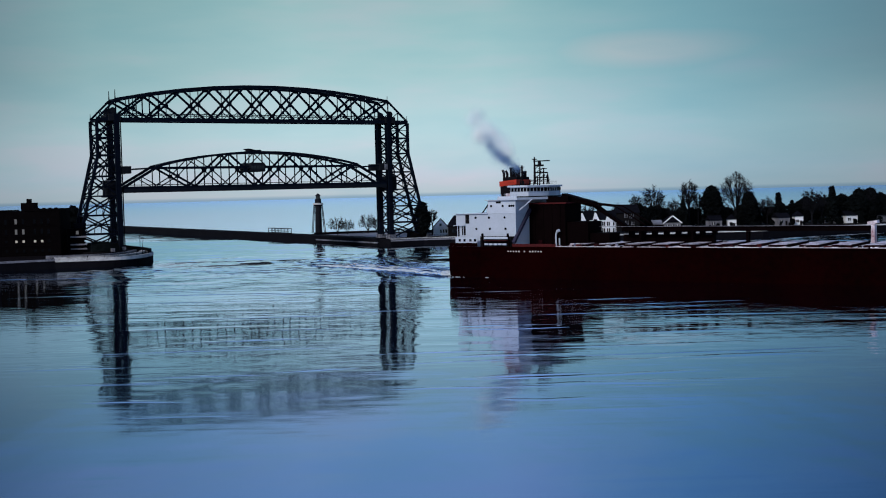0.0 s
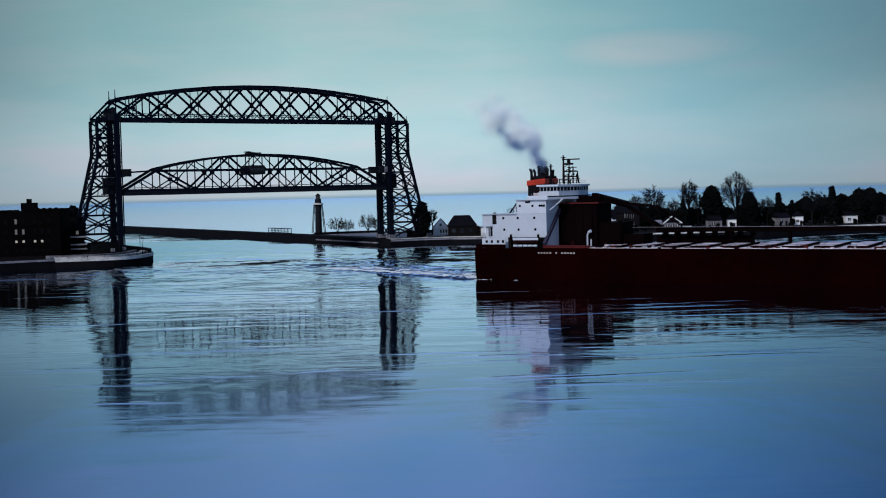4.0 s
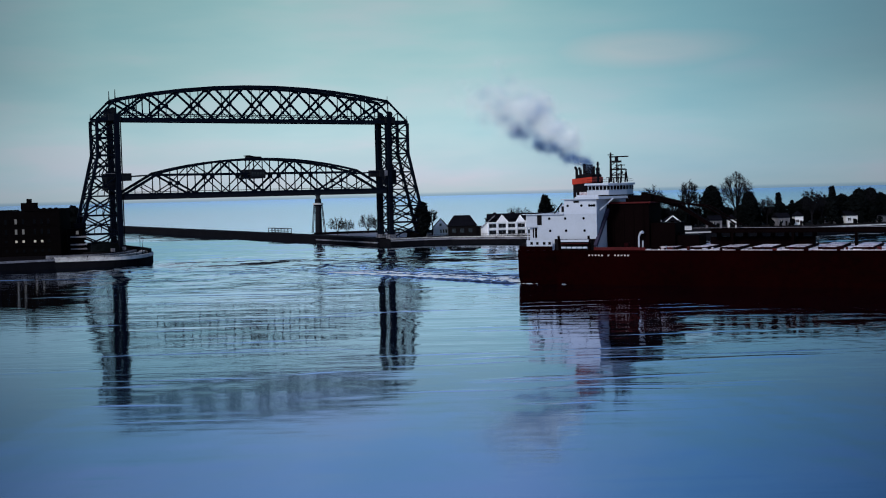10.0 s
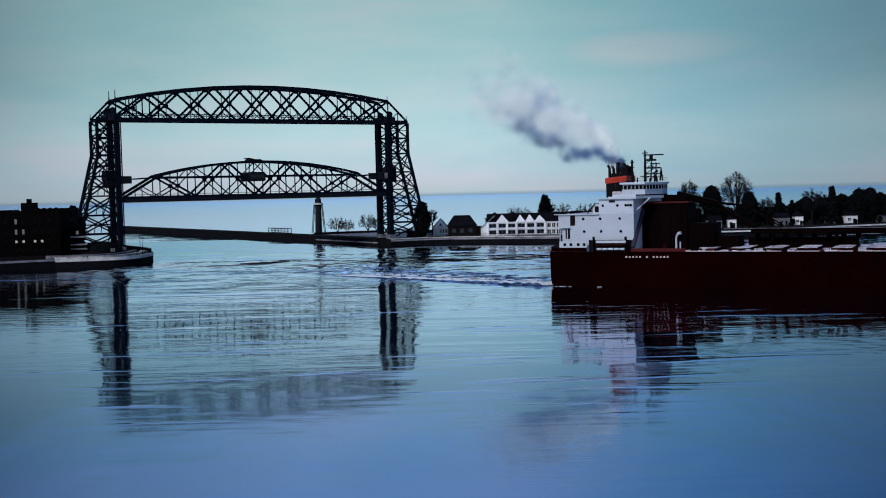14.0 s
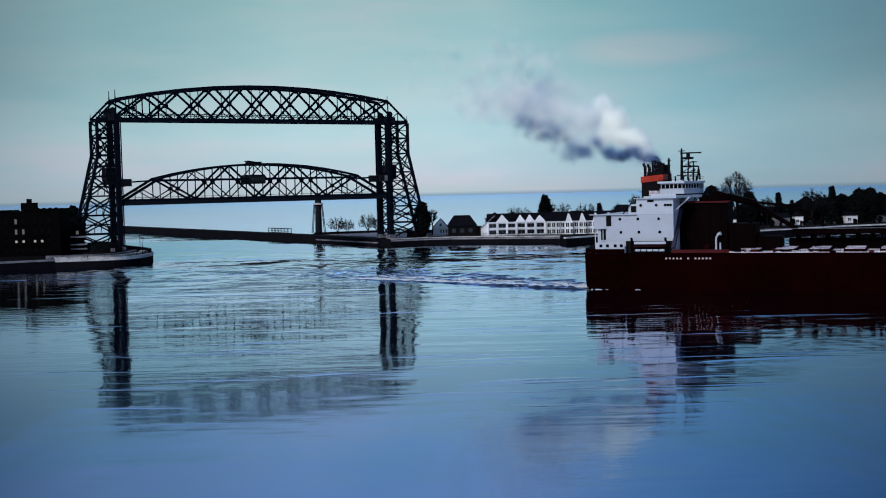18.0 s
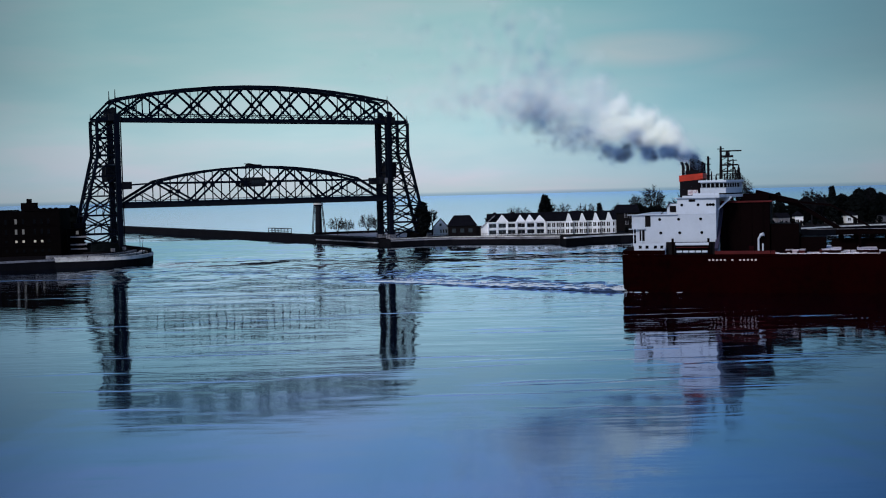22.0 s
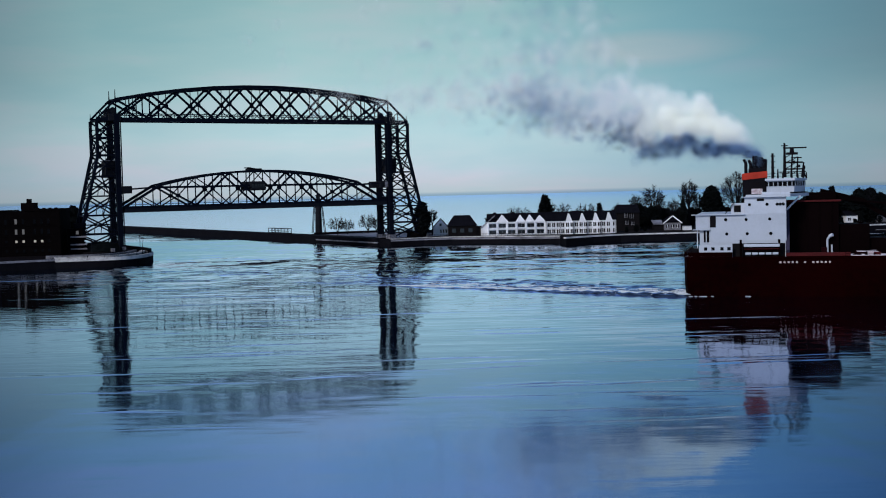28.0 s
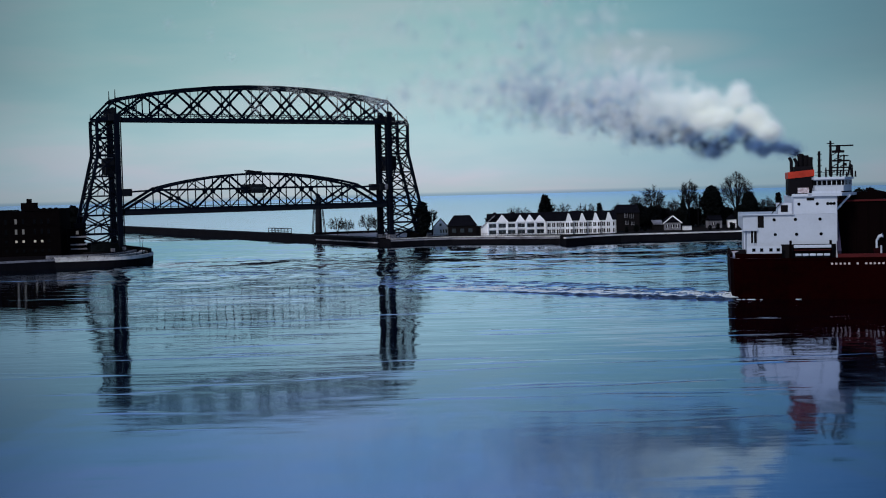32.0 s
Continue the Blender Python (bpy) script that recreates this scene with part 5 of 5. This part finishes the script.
    for x, w, z0, z1 in ((3.9, 1.3, 6.0, 7.6), (6.3, 1.6, 5.6, 7.4), (4.3, 1.2, 2.8, 4.4), (6.9, 1.2, 2.6, 4.0)):
        wd = box("window", x, x + w, -0.1, -0.01, z0, z1, M["dull_glass"], lg)
        for xx in (x, x + w / 2, x + w):
            bar("window_frame", (xx, -0.14, z0), (xx, -0.14, z1), 0.18, 0.1, M["quay_grey"], wd)
        bar("window_sill", (x - 0.2, -0.14, z0), (x + w + 0.2, -0.14, z0), 0.2, 0.16, M["quay_grey"], wd)
    return bb


def build_town():
    """White houses on the south shore."""
    th = empty("terrace_house", pose(19.2, 510, QUAY), "white terrace with broad gables, balconies and dark roof", "house", "white shore terraces")
    L = 25.2
    box("wall", 0, L, 0, 10, 0, 5.7, M["white"], th, "white siding wall")
    gable_roof("roof", 0.5, L, 0, 10, 5.7, 9.4, True, M["roof"], th)
    v = [(-2.5, 0.4, 0), (0, 0.4, 0), (0, 0.4, 5.7), (-2.5, 0.4, 3.4), (-2.5, 9, 0), (0, 9, 0), (0, 9, 5.7), (-2.5, 9, 3.4)]
    raw("wing", v, [(0, 1, 2, 3), (5, 4, 7, 6), (4, 0, 3, 7), (3, 2, 6, 7), (0, 4, 5, 1), (1, 5, 6, 2)], M["white"], th, "white side wing under a sloping roof")
    bar("wing_edge", (-2.8, 0.25, 3.3), (3.4, 0.25, 8.6), 0.3, 0.3, M["quay_grey"], th)
    for x, half, top in ((6.6, 2.9, 8.9), (14.4, 2.3, 8.7), (18.5, 2.3, 8.7), (22.8, 2.6, 8.4)):
        v = [(x - half, -0.35, 5.6), (x + half, -0.35, 5.6), (x, -0.35, top), (x - half, 4.5, 5.6), (x + half, 4.5, 5.6), (x, 4.5, top)]
        raw("gable", v, [(0, 1, 2), (5, 4, 3), (0, 2, 5, 3), (1, 4, 5, 2), (0, 3, 4, 1)], M["white"], th)
    for x in (1.8, 9.9):
        raw("roof_hip", [(x, 0.2, 7.2), (x + 3.4, 0.2, 7.2), (x + 3.4, 5, 7.2), (x, 5, 7.2), (x + 1.2, 2.2, 10.0), (x + 2.2, 2.2, 10.0)],
            [(0, 3, 2, 1), (0, 1, 5, 4), (1, 2, 5), (2, 3, 4, 5), (3, 0, 4)], M["roof"], th)
    tube("roof_vent", (10.7, 2.6, 9.0), (10.7, 2.6, 10.9), 0.3, 0.3, 8, M["trim_dark"], th)
    for k in range(6):
        x = k * 4.1 + 0.6
        for z in (0.5, 3.3):
            wd = box("window", x + 0.35, x + 3.35, -0.12, -0.02, z, z + 1.75, M["glass"], th)
            bar("mullion", (x + 1.85, -0.16, z), (x + 1.85, -0.16, z + 1.75), 0.1, 0.1, M["quay_grey"], wd)
            bar("window_sill", (x + 0.2, -0.18, z), (x + 3.5, -0.18, z), 0.2, 0.16, M["white"], wd)
        bar("pilaster", (x - 0.2, -0.3, 0), (x - 0.2, -0.3, 5.7), 0.5, 0.5, M["white"], th)
        bar("balcony_rail", (x + 0.1, -0.45, 2.75), (x + 3.6, -0.45, 2.75), 0.12, 0.4, M["white"], th)
    bar("eaves_board", (0, -0.42, 5.65), (L, -0.42, 5.65), 0.14, 0.3, M["white"], th)
    t2 = empty("terrace_house", pose(44.6, 508, QUAY), "white terrace with tall pointed gables and dark roof", "house", "white shore terraces")
    L = 29.9
    box("wall", 0, L, 0, 10, 0, 5.6, M["white"], t2, "white siding wall")
    gable_roof("roof", 0, L, 0, 10, 5.6, 9.6, True, M["roof"], t2)
    gx = (9.7, 15.5, 21.3, 26.9)
    for x in gx:
        v = [(x - 1.5, -0.6, 5.5), (x + 1.5, -0.6, 5.5), (x, -0.6, 8.9), (x - 1.5, 4, 5.5), (x + 1.5, 4, 5.5), (x, 4, 8.9)]
        raw("gable", v, [(0, 1, 2), (5, 4, 3), (0, 2, 5, 3), (1, 4, 5, 2), (0, 3, 4, 1)], M["white"], t2)
        box("bay", x - 1.5, x + 1.5, -0.6, 0, 0, 5.5, M["white"], t2)
    for x in gx[:3]:
        raw("roof_hip", [(x + 1.4, 0.2, 5.9), (x + 4.4, 0.2, 5.9), (x + 4.0, 4.6, 9.9), (x + 1.8, 4.6, 9.9), (x + 1.4, 5, 5.9), (x + 4.4, 5, 5.9)],
            [(0, 1, 2, 3), (1, 5, 2), (5, 4, 3, 2), (4, 0, 3), (0, 4, 5, 1)], M["roof"], t2)
    for k in range(15):
        x = 0.5 + k * 1.95
        face = -0.62 if any(abs(x + 0.65 - g) < 1.3 for g in gx) else -0.02
        for z in (0.4, 3.2):
            wd = box("window", x, x + 1.3, face - 0.06, face, z, z + 1.7, M["dull_glass"], t2)
            bar("mullion", (x + 0.65, face - 0.1, z), (x + 0.65, face - 0.1, z + 1.7), 0.16, 0.08, M["white"], wd)
    for k in range(6):
        bar("downpipe", (0.2 + k * 5.85, -0.14, 0), (0.2 + k * 5.85, -0.14, 5.5), 0.2, 0.2, M["quay_grey"], t2)
    bar("balcony_rail", (0, -0.3, 2.6), (L, -0.3, 2.6), 0.12, 0.35, M["white"], t2)
    bar("eaves_board", (0, -0.42, 5.55), (L, -0.42, 5.55), 0.14, 0.25, M["white"], t2)
    dh = empty("dark_house", pose(2.5, 517, QUAY), "dark gambrel-roofed house behind the quay", "house")
    box("wall", 0, 12.4, 0, 9, 0, 4.6, M["trim_dark"], dh)
    v, f = [], []
    for x in (-0.5, 12.9):
        v += [(x, -0.5, 4.4), (x, 9.5, 4.4)]
    v += [(2.6, 3, 8.9), (9.6, 3, 8.9), (2.6, 6, 8.9), (9.6, 6, 8.9)]
    raw("roof", v, [(0, 2, 5, 4), (3, 1, 6, 7), (2, 3, 7, 5), (1, 0, 4, 6), (4, 5, 7, 6), (0, 1, 3, 2)], M["roof"], dh)
    for k in range(3):
        box("window", 1.6 + k * 3.6, 3.4 + k * 3.6, -0.1, -0.01, 1.4, 3.2, M["glass"], dh)
    box("wing", 12.4, 17, 1, 8, 0, 4.0, M["trim_dark"], dh)
    wh = empty("cottage", pose(-4.1, 526, QUAY), "small white cottage with a steep roof", "house")
    box("wall", 0, 6.6, 0, 8, 0, 3.6, M["white"], wh)
    gable_roof("roof", 0, 6.6, 0, 8, 3.6, 7.6, False, M["roof"], wh)
    raw("gable", [(-0.1, -0.45, 3.4), (6.7, -0.45, 3.4), (3.3, -0.45, 7.3), (-0.1, -0.2, 3.4), (6.7, -0.2, 3.4), (3.3, -0.2, 7.3)],
        [(0, 1, 2), (5, 4, 3), (0, 2, 5, 3), (1, 4, 5, 2), (0, 3, 4, 1)], M["white"], wh, "white boarded gable")
    box("gable_window", 2.8, 3.8, -0.5, -0.44, 4.2, 5.4, M["glass"], wh)
    box("porch", 6.6, 8.6, 1.5, 6, 0, 3.0, M["white"], wh)
    gable_roof("porch_roof", 6.6, 8.6, 1.5, 6, 3.0, 4.6, False, M["roof"], wh, 0.2)
    for k in range(3):
        box("window", 3.0 + k * 1.2, 3.7 + k * 1.2, -0.1, -0.01, 1.2, 2.7, M["glass"], wh)


def build_lighthouse():
    lh = empty("lighthouse", pose(-62, 594, QUAY + 0.3), "dark skeleton-leg lighthouse on the pier", "lighthouse")
    tube("shaft", (0, 0, 0), (0, 0, 13.4), 1.75, 1.5, 14, M["dark_steel"], lh)
    tube("gallery", (0, 0, 13.4), (0, 0, 14.1), 1.7, 2.5, 16, M["dark_steel"], lh)
    tube("gallery_deck", (0, 0, 14.1), (0, 0, 14.9), 2.5, 2.5, 16, M["concrete"], lh)
    tube("watch_room", (0, 0, 14.9), (0, 0, 17.0), 1.6, 1.5, 14, M["dark_steel"], lh)
    tube("lantern", (0, 0, 17.0), (0, 0, 18.6), 1.1, 1.1, 10, M["glass"], lh)
    tube("lantern_roof", (0, 0, 18.6), (0, 0, 19.7), 1.5, 0.2, 12, M["dark_steel"], lh)
    for sx in (-1, 1):
        for sy in (-1, 1):
            bar("leg", (sx * 3.1, sy * 3.1, 0), (sx * 1.9, sy * 1.9, 14), 0.26, 0.26, M["steel"], lh)
            bar("leg_tie", (sx * 2.8, sy * 2.8, 6.6), (0, 0, 6.6), 0.15, 0.15, M["steel"], lh)
    return lh


def build_counterweight(x):
    """A concrete block that hangs in a tower; its own zero is its middle."""
    cw = empty("counterweight", BRIDGE @ pose(x, 4.5, 26.8), "dark hanging bridge counterweight with steel frame", "counterweight", "bridge counterweights")
    box("block", -1.6, 1.6, -3.6, 3.6, -3.0, 3.0, M["dark_steel"], cw, "", 0.12)
    for z in (-3.0, 0.0, 3.0):
        for y in (-3.65, 3.65):
            bar("frame_bar", (-2.0, y, z), (2.0, y, z), 0.25, 0.35, M["steel"], cw)
    for y in (-3.0, -1.0, 1.0, 3.0):
        bar("rope_shackle", (0, y, 3.0), (0, y, 4.2), 0.25, 0.25, M["steel"], cw)
    box("walkway", -2.4, 2.4, -4.1, -3.65, 3.0, 3.25, M["quay_grey"], cw, "pale walkway plate")
    return cw


bridge = build_bridge()
for tower_x in (-2.3, SPAN + 2.3):
    for rope_y in (1.5, 3.5, 5.5, 7.5):
        bar("hoist_rope", (tower_x, rope_y, 31), (tower_x, rope_y, 54), 0.12, 0.12, M["steel"], bridge)
weights = [(x, build_counterweight(x)) for x in (-2.3, SPAN + 2.3)]
lift_span = build_lift_span()
ship = build_ship()
build_lighthouse()
build_buildings()
build_town()
build_trees()


# ---------------------------------------------------------------- funnel smoke and wake
SHIP_ROWS = [(0, 0.43, 318.56, -31.64), (4, 7.14, 306.89, -29.59), (8, 13.93, 295.63, -27.43), (12, 20.82, 284.79, -25.15), (16, 27.84, 274.37, -22.76),
             (20, 35.0, 264.38, -20.26), (24, 42.33, 254.81, -17.65), (28, 49.86, 245.67, -14.93), (32, 57.59, 236.96, -12.1)]


def ship_pose(t):
    """The freighter's pose at t seconds; it came on steadily before."""
    if t < 0:
        (t0, x0, y0, a0), (t1, x1, y1, a1) = SHIP_ROWS[:2]
    else:
        k = min(int(t // 4), 7)
        (t0, x0, y0, a0), (t1, x1, y1, a1) = SHIP_ROWS[k:k + 2]
    u = (t - t0) / (t1 - t0)
    return pose(x0 + (x1 - x0) * u, y0 + (y1 - y0) * u, 0, 0, 0, a0 + (a1 - a0) * u)


def puff_mesh(seed, radius, count, size, mat):
    """A soft billow of fine flakes that face outwards and thin towards its edge."""
    rng = random.Random(seed)
    v, f = [], []
    hubs = [Vector((rng.gauss(0, 1), rng.gauss(0, 1), rng.gauss(0, 0.9))) * radius * 0.3 for _ in range(7)]
    for _ in range(count):
        o = Vector((rng.gauss(0, 1), rng.gauss(0, 1), rng.gauss(0, 1)))
        c = rng.choice(hubs) + o * min(1.0, 2.0 / o.length) * radius * 0.34
        n = (c.normalized() + Vector((rng.gauss(0, 1), rng.gauss(0, 1), rng.gauss(0, 1))) * 0.45).normalized()
        a = n.orthogonal().normalized()
        b = n.cross(a)
        s = size * rng.uniform(0.7, 1.3)
        base = len(v)
        v += [tuple(c + a * s), tuple(c + b * s), tuple(c - a * s), tuple(c - b * s)]
        f.append((base, base + 1, base + 2, base + 3))
    me = bpy.data.meshes.new("puff")
    me.from_pydata(v, [], f)
    me.materials.append(mat)
    return me


PUFFS = []                         # (object, time of leaving the funnel, rise, spread)


def build_smoke():
    pl = empty("smoke_plume", pose(0, 0, 0), "drifting plume of dark smoke and white steam from the funnel", "smoke")
    rng = random.Random(11)

    def scatter():
        o = Vector((rng.gauss(0, 1), rng.gauss(0, 1), rng.gauss(0, 1)))
        return o * min(1.0, 1.8 / o.length)
    soot = [puff_mesh(90 + k, 0.95, 300, 0.0265, M["soot"]) for k in range(5)]
    faint = [puff_mesh(120 + k, 1.6, 240, 0.0265, M["soot" if k > 3 else "haze"]) for k in range(5)]
    veil = [puff_mesh(250 + k, 1.25, 420, 0.0265, M["haze"]) for k in range(4)]
    mist = [puff_mesh(170 + k, 3.0, 620, 0.038, M["steam" if k < 5 else "haze"]) for k in range(6)]
    haze = [puff_mesh(210 + k, 2.6, 800, 0.036, M["haze"]) for k in range(4)]
    pale = [puff_mesh(140 + k, 2.4, 1000, 0.038, M["steam"]) for k in range(6)]
    te = -6.0
    while te < 31.8:
        old = te < 2
        for kind, n in ((faint if te < 12 else soot, 24 if te < 12 else 36), (haze, 2 if te < 14 else 5), (mist if te < 12 else pale, 20 if te < 12 else 27)):
            light = kind is pale or kind is mist
            if te < -3.7 and not light:
                continue
            # each burst breaks into a few lumps
            lumps = [(scatter(), rng.uniform(0.1, 1.0) ** 0.8 * (1.25 if old else 2.0) if light else rng.uniform(-0.12, 0.16), rng.uniform(-0.3, 0.3)) for _ in range(3)]
            for k in range(n):
                at, rise, when = lumps[k % 3]
                off = at * 0.75 + scatter() * 0.6
                # the outer wisps of the dark smoke are thin and blue
                ob = tagged(link_mesh("puff", rng.choice(veil if kind is soot and off.length > 1.4 else kind), None, pl), kind="stuff")
                PUFFS.append((ob, te + when + rng.uniform(-0.12, 0.12), rise + rng.uniform(-0.05, 0.05), off, light))
        te += 0.6
    return pl


def puff_place(te, tau, rise, sp, light):
    """Where a puff stands tau seconds after it left the funnel."""
    p0 = ship_pose(te) @ (Vector((13.6, 15.4, 30.6)) if light else Vector((15.4, 12.4, 29.0)))
    if light:
        wander = 0.15 + 0.22 * min(tau, 7) + 0.42 * max(0, tau - 7) + 0.3 * max(0, tau - 12)
    else:
        wander = 0.10 + (0.09 if te < 12 else 0.14) * min(tau, 7) + 0.24 * max(0, tau - 7)
    # the old end of the plume breaks up
    wander += (0.75 if light else 0.3) * max(0, tau - 10) * min(max((te - 6) / 6, 0), 1)
    wander += (1.5 if light else 0.5) * max(0, te + tau - 18.5) * min(max((13.5 - te) / 4, 0), 1)
    steady = 0.5 * min(tau, 2) + 0.95 * min(tau, 7) + 0.4 * max(0, tau - 7)
    level = 1.5 * min(tau, 3) / 3 + 0.05 * tau + (0.35 if light else 0.8) * min(max(0, tau - 9), 8) + 0.3 * max(0, tau - 17)
    b = min(max((te - 1) / 7, 0), 1)
    up = (1 - b) * steady + b * level
    up += rise * (min(tau, 5) + 0.1 * min(max(tau - 5, 0), 8)) * (1.0 if light else 1.3)
    sway = 0.5 * math.sin(te * 1.7) + 0.35 * math.sin(te * 4.1)
    side = -0.02 * tau + sway * 0.16 * min(tau, 6)
    # the first cloud drifts after the ship before it settles
    side += 5.0 * min(max((4 - te) / 3, 0), 1) * (1 - math.exp(-max(te + tau, 0) / 4))
    if te < 1 and not light:       # the first dark smoke curls in behind the steam
        side += 0.5 * min(max(0, te + tau - 13), 8)
        sp = sp * 0.7
    # dark lobes roll up into the steam now and then
    curl = 0.0 if light else max(0.0, math.sin(te * 1.25 + 0.6)) * 0.75 * min(max(tau - 1.5, 0), 4)
    return Vector((p0.x + side + sp.x * (wander if sp.x < 0 else min(wander, 4.5)), p0.y + sp.y * wander, p0.z + up + curl + sway * 0.22 * min(tau, 7) + sp.z * wander * (0.7 if sp.z > 0 or wander < 2.5 else 0.7 * 2.5 / wander)))


def smoke_rows(te, rise, sp, light):
    rows, hide = [], Vector((14.0, 15.0, 12.5))
    late = 1.4 if light else 0.0
    born = te - 0.5 + late
    t = 0.0
    while t < min(born, 32):
        rows.append((t, Matrix.Translation(ship_pose(t) @ hide)))
        t += 4.0
    if born > 0:
        rows.append((min(born, 32), Matrix.Translation(ship_pose(min(born, 32)) @ hide)))
    if late and 0 < born < 31:     # it leaves by the funnel
        rows.append((born + 0.25, Matrix.Translation(ship_pose(born + 0.25) @ Vector((13.6, 13.8, 27.5)))))
    times = [max(te + late, 0)] + [te + k for k in (0.6, 1.4, 2.6, 4.2, 6.5, 9.5, 13, 18, 25, 33) if k > late + 0.3]
    for t in times:
        if t > (rows[-1][0] if rows else -1) + 0.15 and t < 31.7 or (t == times[0] and not rows):
            spin = (t - te) * 4
            rows.append((t, Matrix.Translation(puff_place(te, max(t - te, 0), rise, sp, light)) @ pose(0, 0, 0, spin * sp.x, spin * sp.y, spin)))
    if rows[-1][0] < 32:
        if te + late < 31.4:
            spin = (32 - te) * 4
            rows.append((32, Matrix.Translation(puff_place(te, 32 - te, rise, sp, light)) @ pose(0, 0, 0, spin * sp.x, spin * sp.y, spin)))
        else:
            rows.append((32, Matrix.Translation(ship_pose(32) @ hide)))
    return rows


def wavelet(rng, length, width, height):
    """A low crest of water, longer than wide."""
    v, f, n, m = [], [], 9, 5
    ph = rng.uniform(0, 6)
    for i in range(n):
        a = i / (n - 1) * 2 - 1
        for j in range(m):
            b = j / (m - 1) * 2 - 1
            z = height * (1 - a * a) * (1 - b * b) * (0.75 + 0.25 * math.sin(5 * a + ph))
            v.append((a * length / 2, b * width / 2 * (1 - 0.5 * a * a) + 0.2 * width * math.sin(3 * a + ph), z - 0.01))
    for i in range(n - 1):
        for j in range(m - 1):
            f.append((i * m + j, (i + 1) * m + j, (i + 1) * m + j + 1, i * m + j + 1))
    return v, f


def foam_mesh(rng, length, width):
    v, f = [], []
    for _ in range(26):
        a, b = rng.gauss(0, 0.4) * length, rng.gauss(0, 0.4) * width
        s = rng.uniform(0.06, 0.20)
        base = len(v)
        v += [(a - s * 1.8, b, 0.01), (a, b - s, 0.01), (a + s * 1.8, b, 0.01), (a, b + s, 0.01), (a, b, 0.01 + s * 0.6)]
        f += [(base, base + 1, base + 4), (base + 1, base + 2, base + 4), (base + 2, base + 3, base + 4), (base + 3, base, base + 4)]
    return v, f


def build_wake():
    """Behind the stern: x runs back along the way it came, y across; zero is the near stern corner."""
    wk = empty("ship_wake", pose(0.43, 318.56, 0), "churned wake with pale foam trailing the freighter", "wake")
    rng = random.Random(9)
    for k in range(240):
        back = rng.uniform(0, 1) ** 1.2 * 110
        v, f = wavelet(rng, rng.uniform(3, 9), rng.uniform(1.0, 2.4), rng.uniform(0.25, 0.65) * (1 - back / 150))
        ob = raw("wavelet", v, f, M["churned"], wk)
        for p in ob.data.polygons:
            p.use_smooth = True
        ob.matrix_basis = pose(-back, rng.uniform(0, 16 + back * 0.22), 0, 0, 0, rng.uniform(-25, 25) + 38)
    for k in range(34):
        back = 2.2 * k
        v, f = wavelet(rng, rng.uniform(6, 10), rng.uniform(1.3, 1.9), 0.85 * (1 - back / 95))
        ob = raw("edge_wave", v, f, M["churned"], wk)
        for p in ob.data.polygons:
            p.use_smooth = True
        ob.matrix_basis = pose(-back - 2, rng.uniform(-1.2, -0.2), 0, 0, 0, rng.uniform(-5, 5))
    for k in range(420):
        back = rng.uniform(0, 1) ** 1.6 * 75
        v, f = foam_mesh(rng, rng.uniform(0.8, 3.2), rng.uniform(0.25, 0.7))
        ob = tagged(raw("foam_patch", v, f, M["foam"], wk), kind="stuff")
        ob.matrix_basis = pose(-back, rng.choice((rng.uniform(0.4, 2.4), rng.uniform(0.4, 3.5), rng.uniform(1, 12))), 0.35 - 0.004 * back, 0, 0, rng.uniform(-20, 20) + 30)
    return wk


def build_ripples():
    """Long low crests that drift over the calm harbour; zero is the water before the bridge."""
    rp = empty("harbour_ripples", pose(0, 0, 0), "long low ripples drifting over calm harbour water", "ripples")
    rng = random.Random(23)
    for k in range(110):
        y = 118 + 264 * rng.random()
        x = rng.uniform(-0.34, 0.30) * y
        v, f = wavelet(rng, rng.uniform(0.1, 0.3) * y, rng.uniform(1.2, 3.2), rng.uniform(0.04, 0.10) * (0.25 + y / 300))
        ob = raw("ripple", v, f, M["water"], rp)
        for p in ob.data.polygons:
            p.use_smooth = True
        ob.matrix_basis = pose(x, y, 0.0, 0, 0, rng.uniform(-3, 7))
    return rp


build_smoke()
wake = build_wake()
ripples = build_ripples()


def motions():
    walk(lift_span, [(t, BRIDGE @ pose(0, 0, 25.2 - 8.5 * t / 32)) for t in (0, 8, 16, 24, 32)])
    for x, cw in weights:
        walk(cw, [(t, BRIDGE @ pose(x, 4.5, 26.8 + 8.5 * t / 32)) for t in (0, 8, 16, 24, 32)])
    walk(ship, [(t, pose(x, y, 0, 0, 0, a)) for t, x, y, a in SHIP_ROWS])
    walk(wake, [(t, pose(x, y, 0, 0, 0, -57.0 + 1.0 * t - 0.0095 * t * t)) for t, x, y, a in SHIP_ROWS])
    walk(ripples, [(t, pose(0.05 * t, -0.22 * t, 0)) for t in (0, 16, 32)])
    for ob, te, rise, sp, light in PUFFS:
        walk(ob, smoke_rows(te, rise, sp, light))


motions()
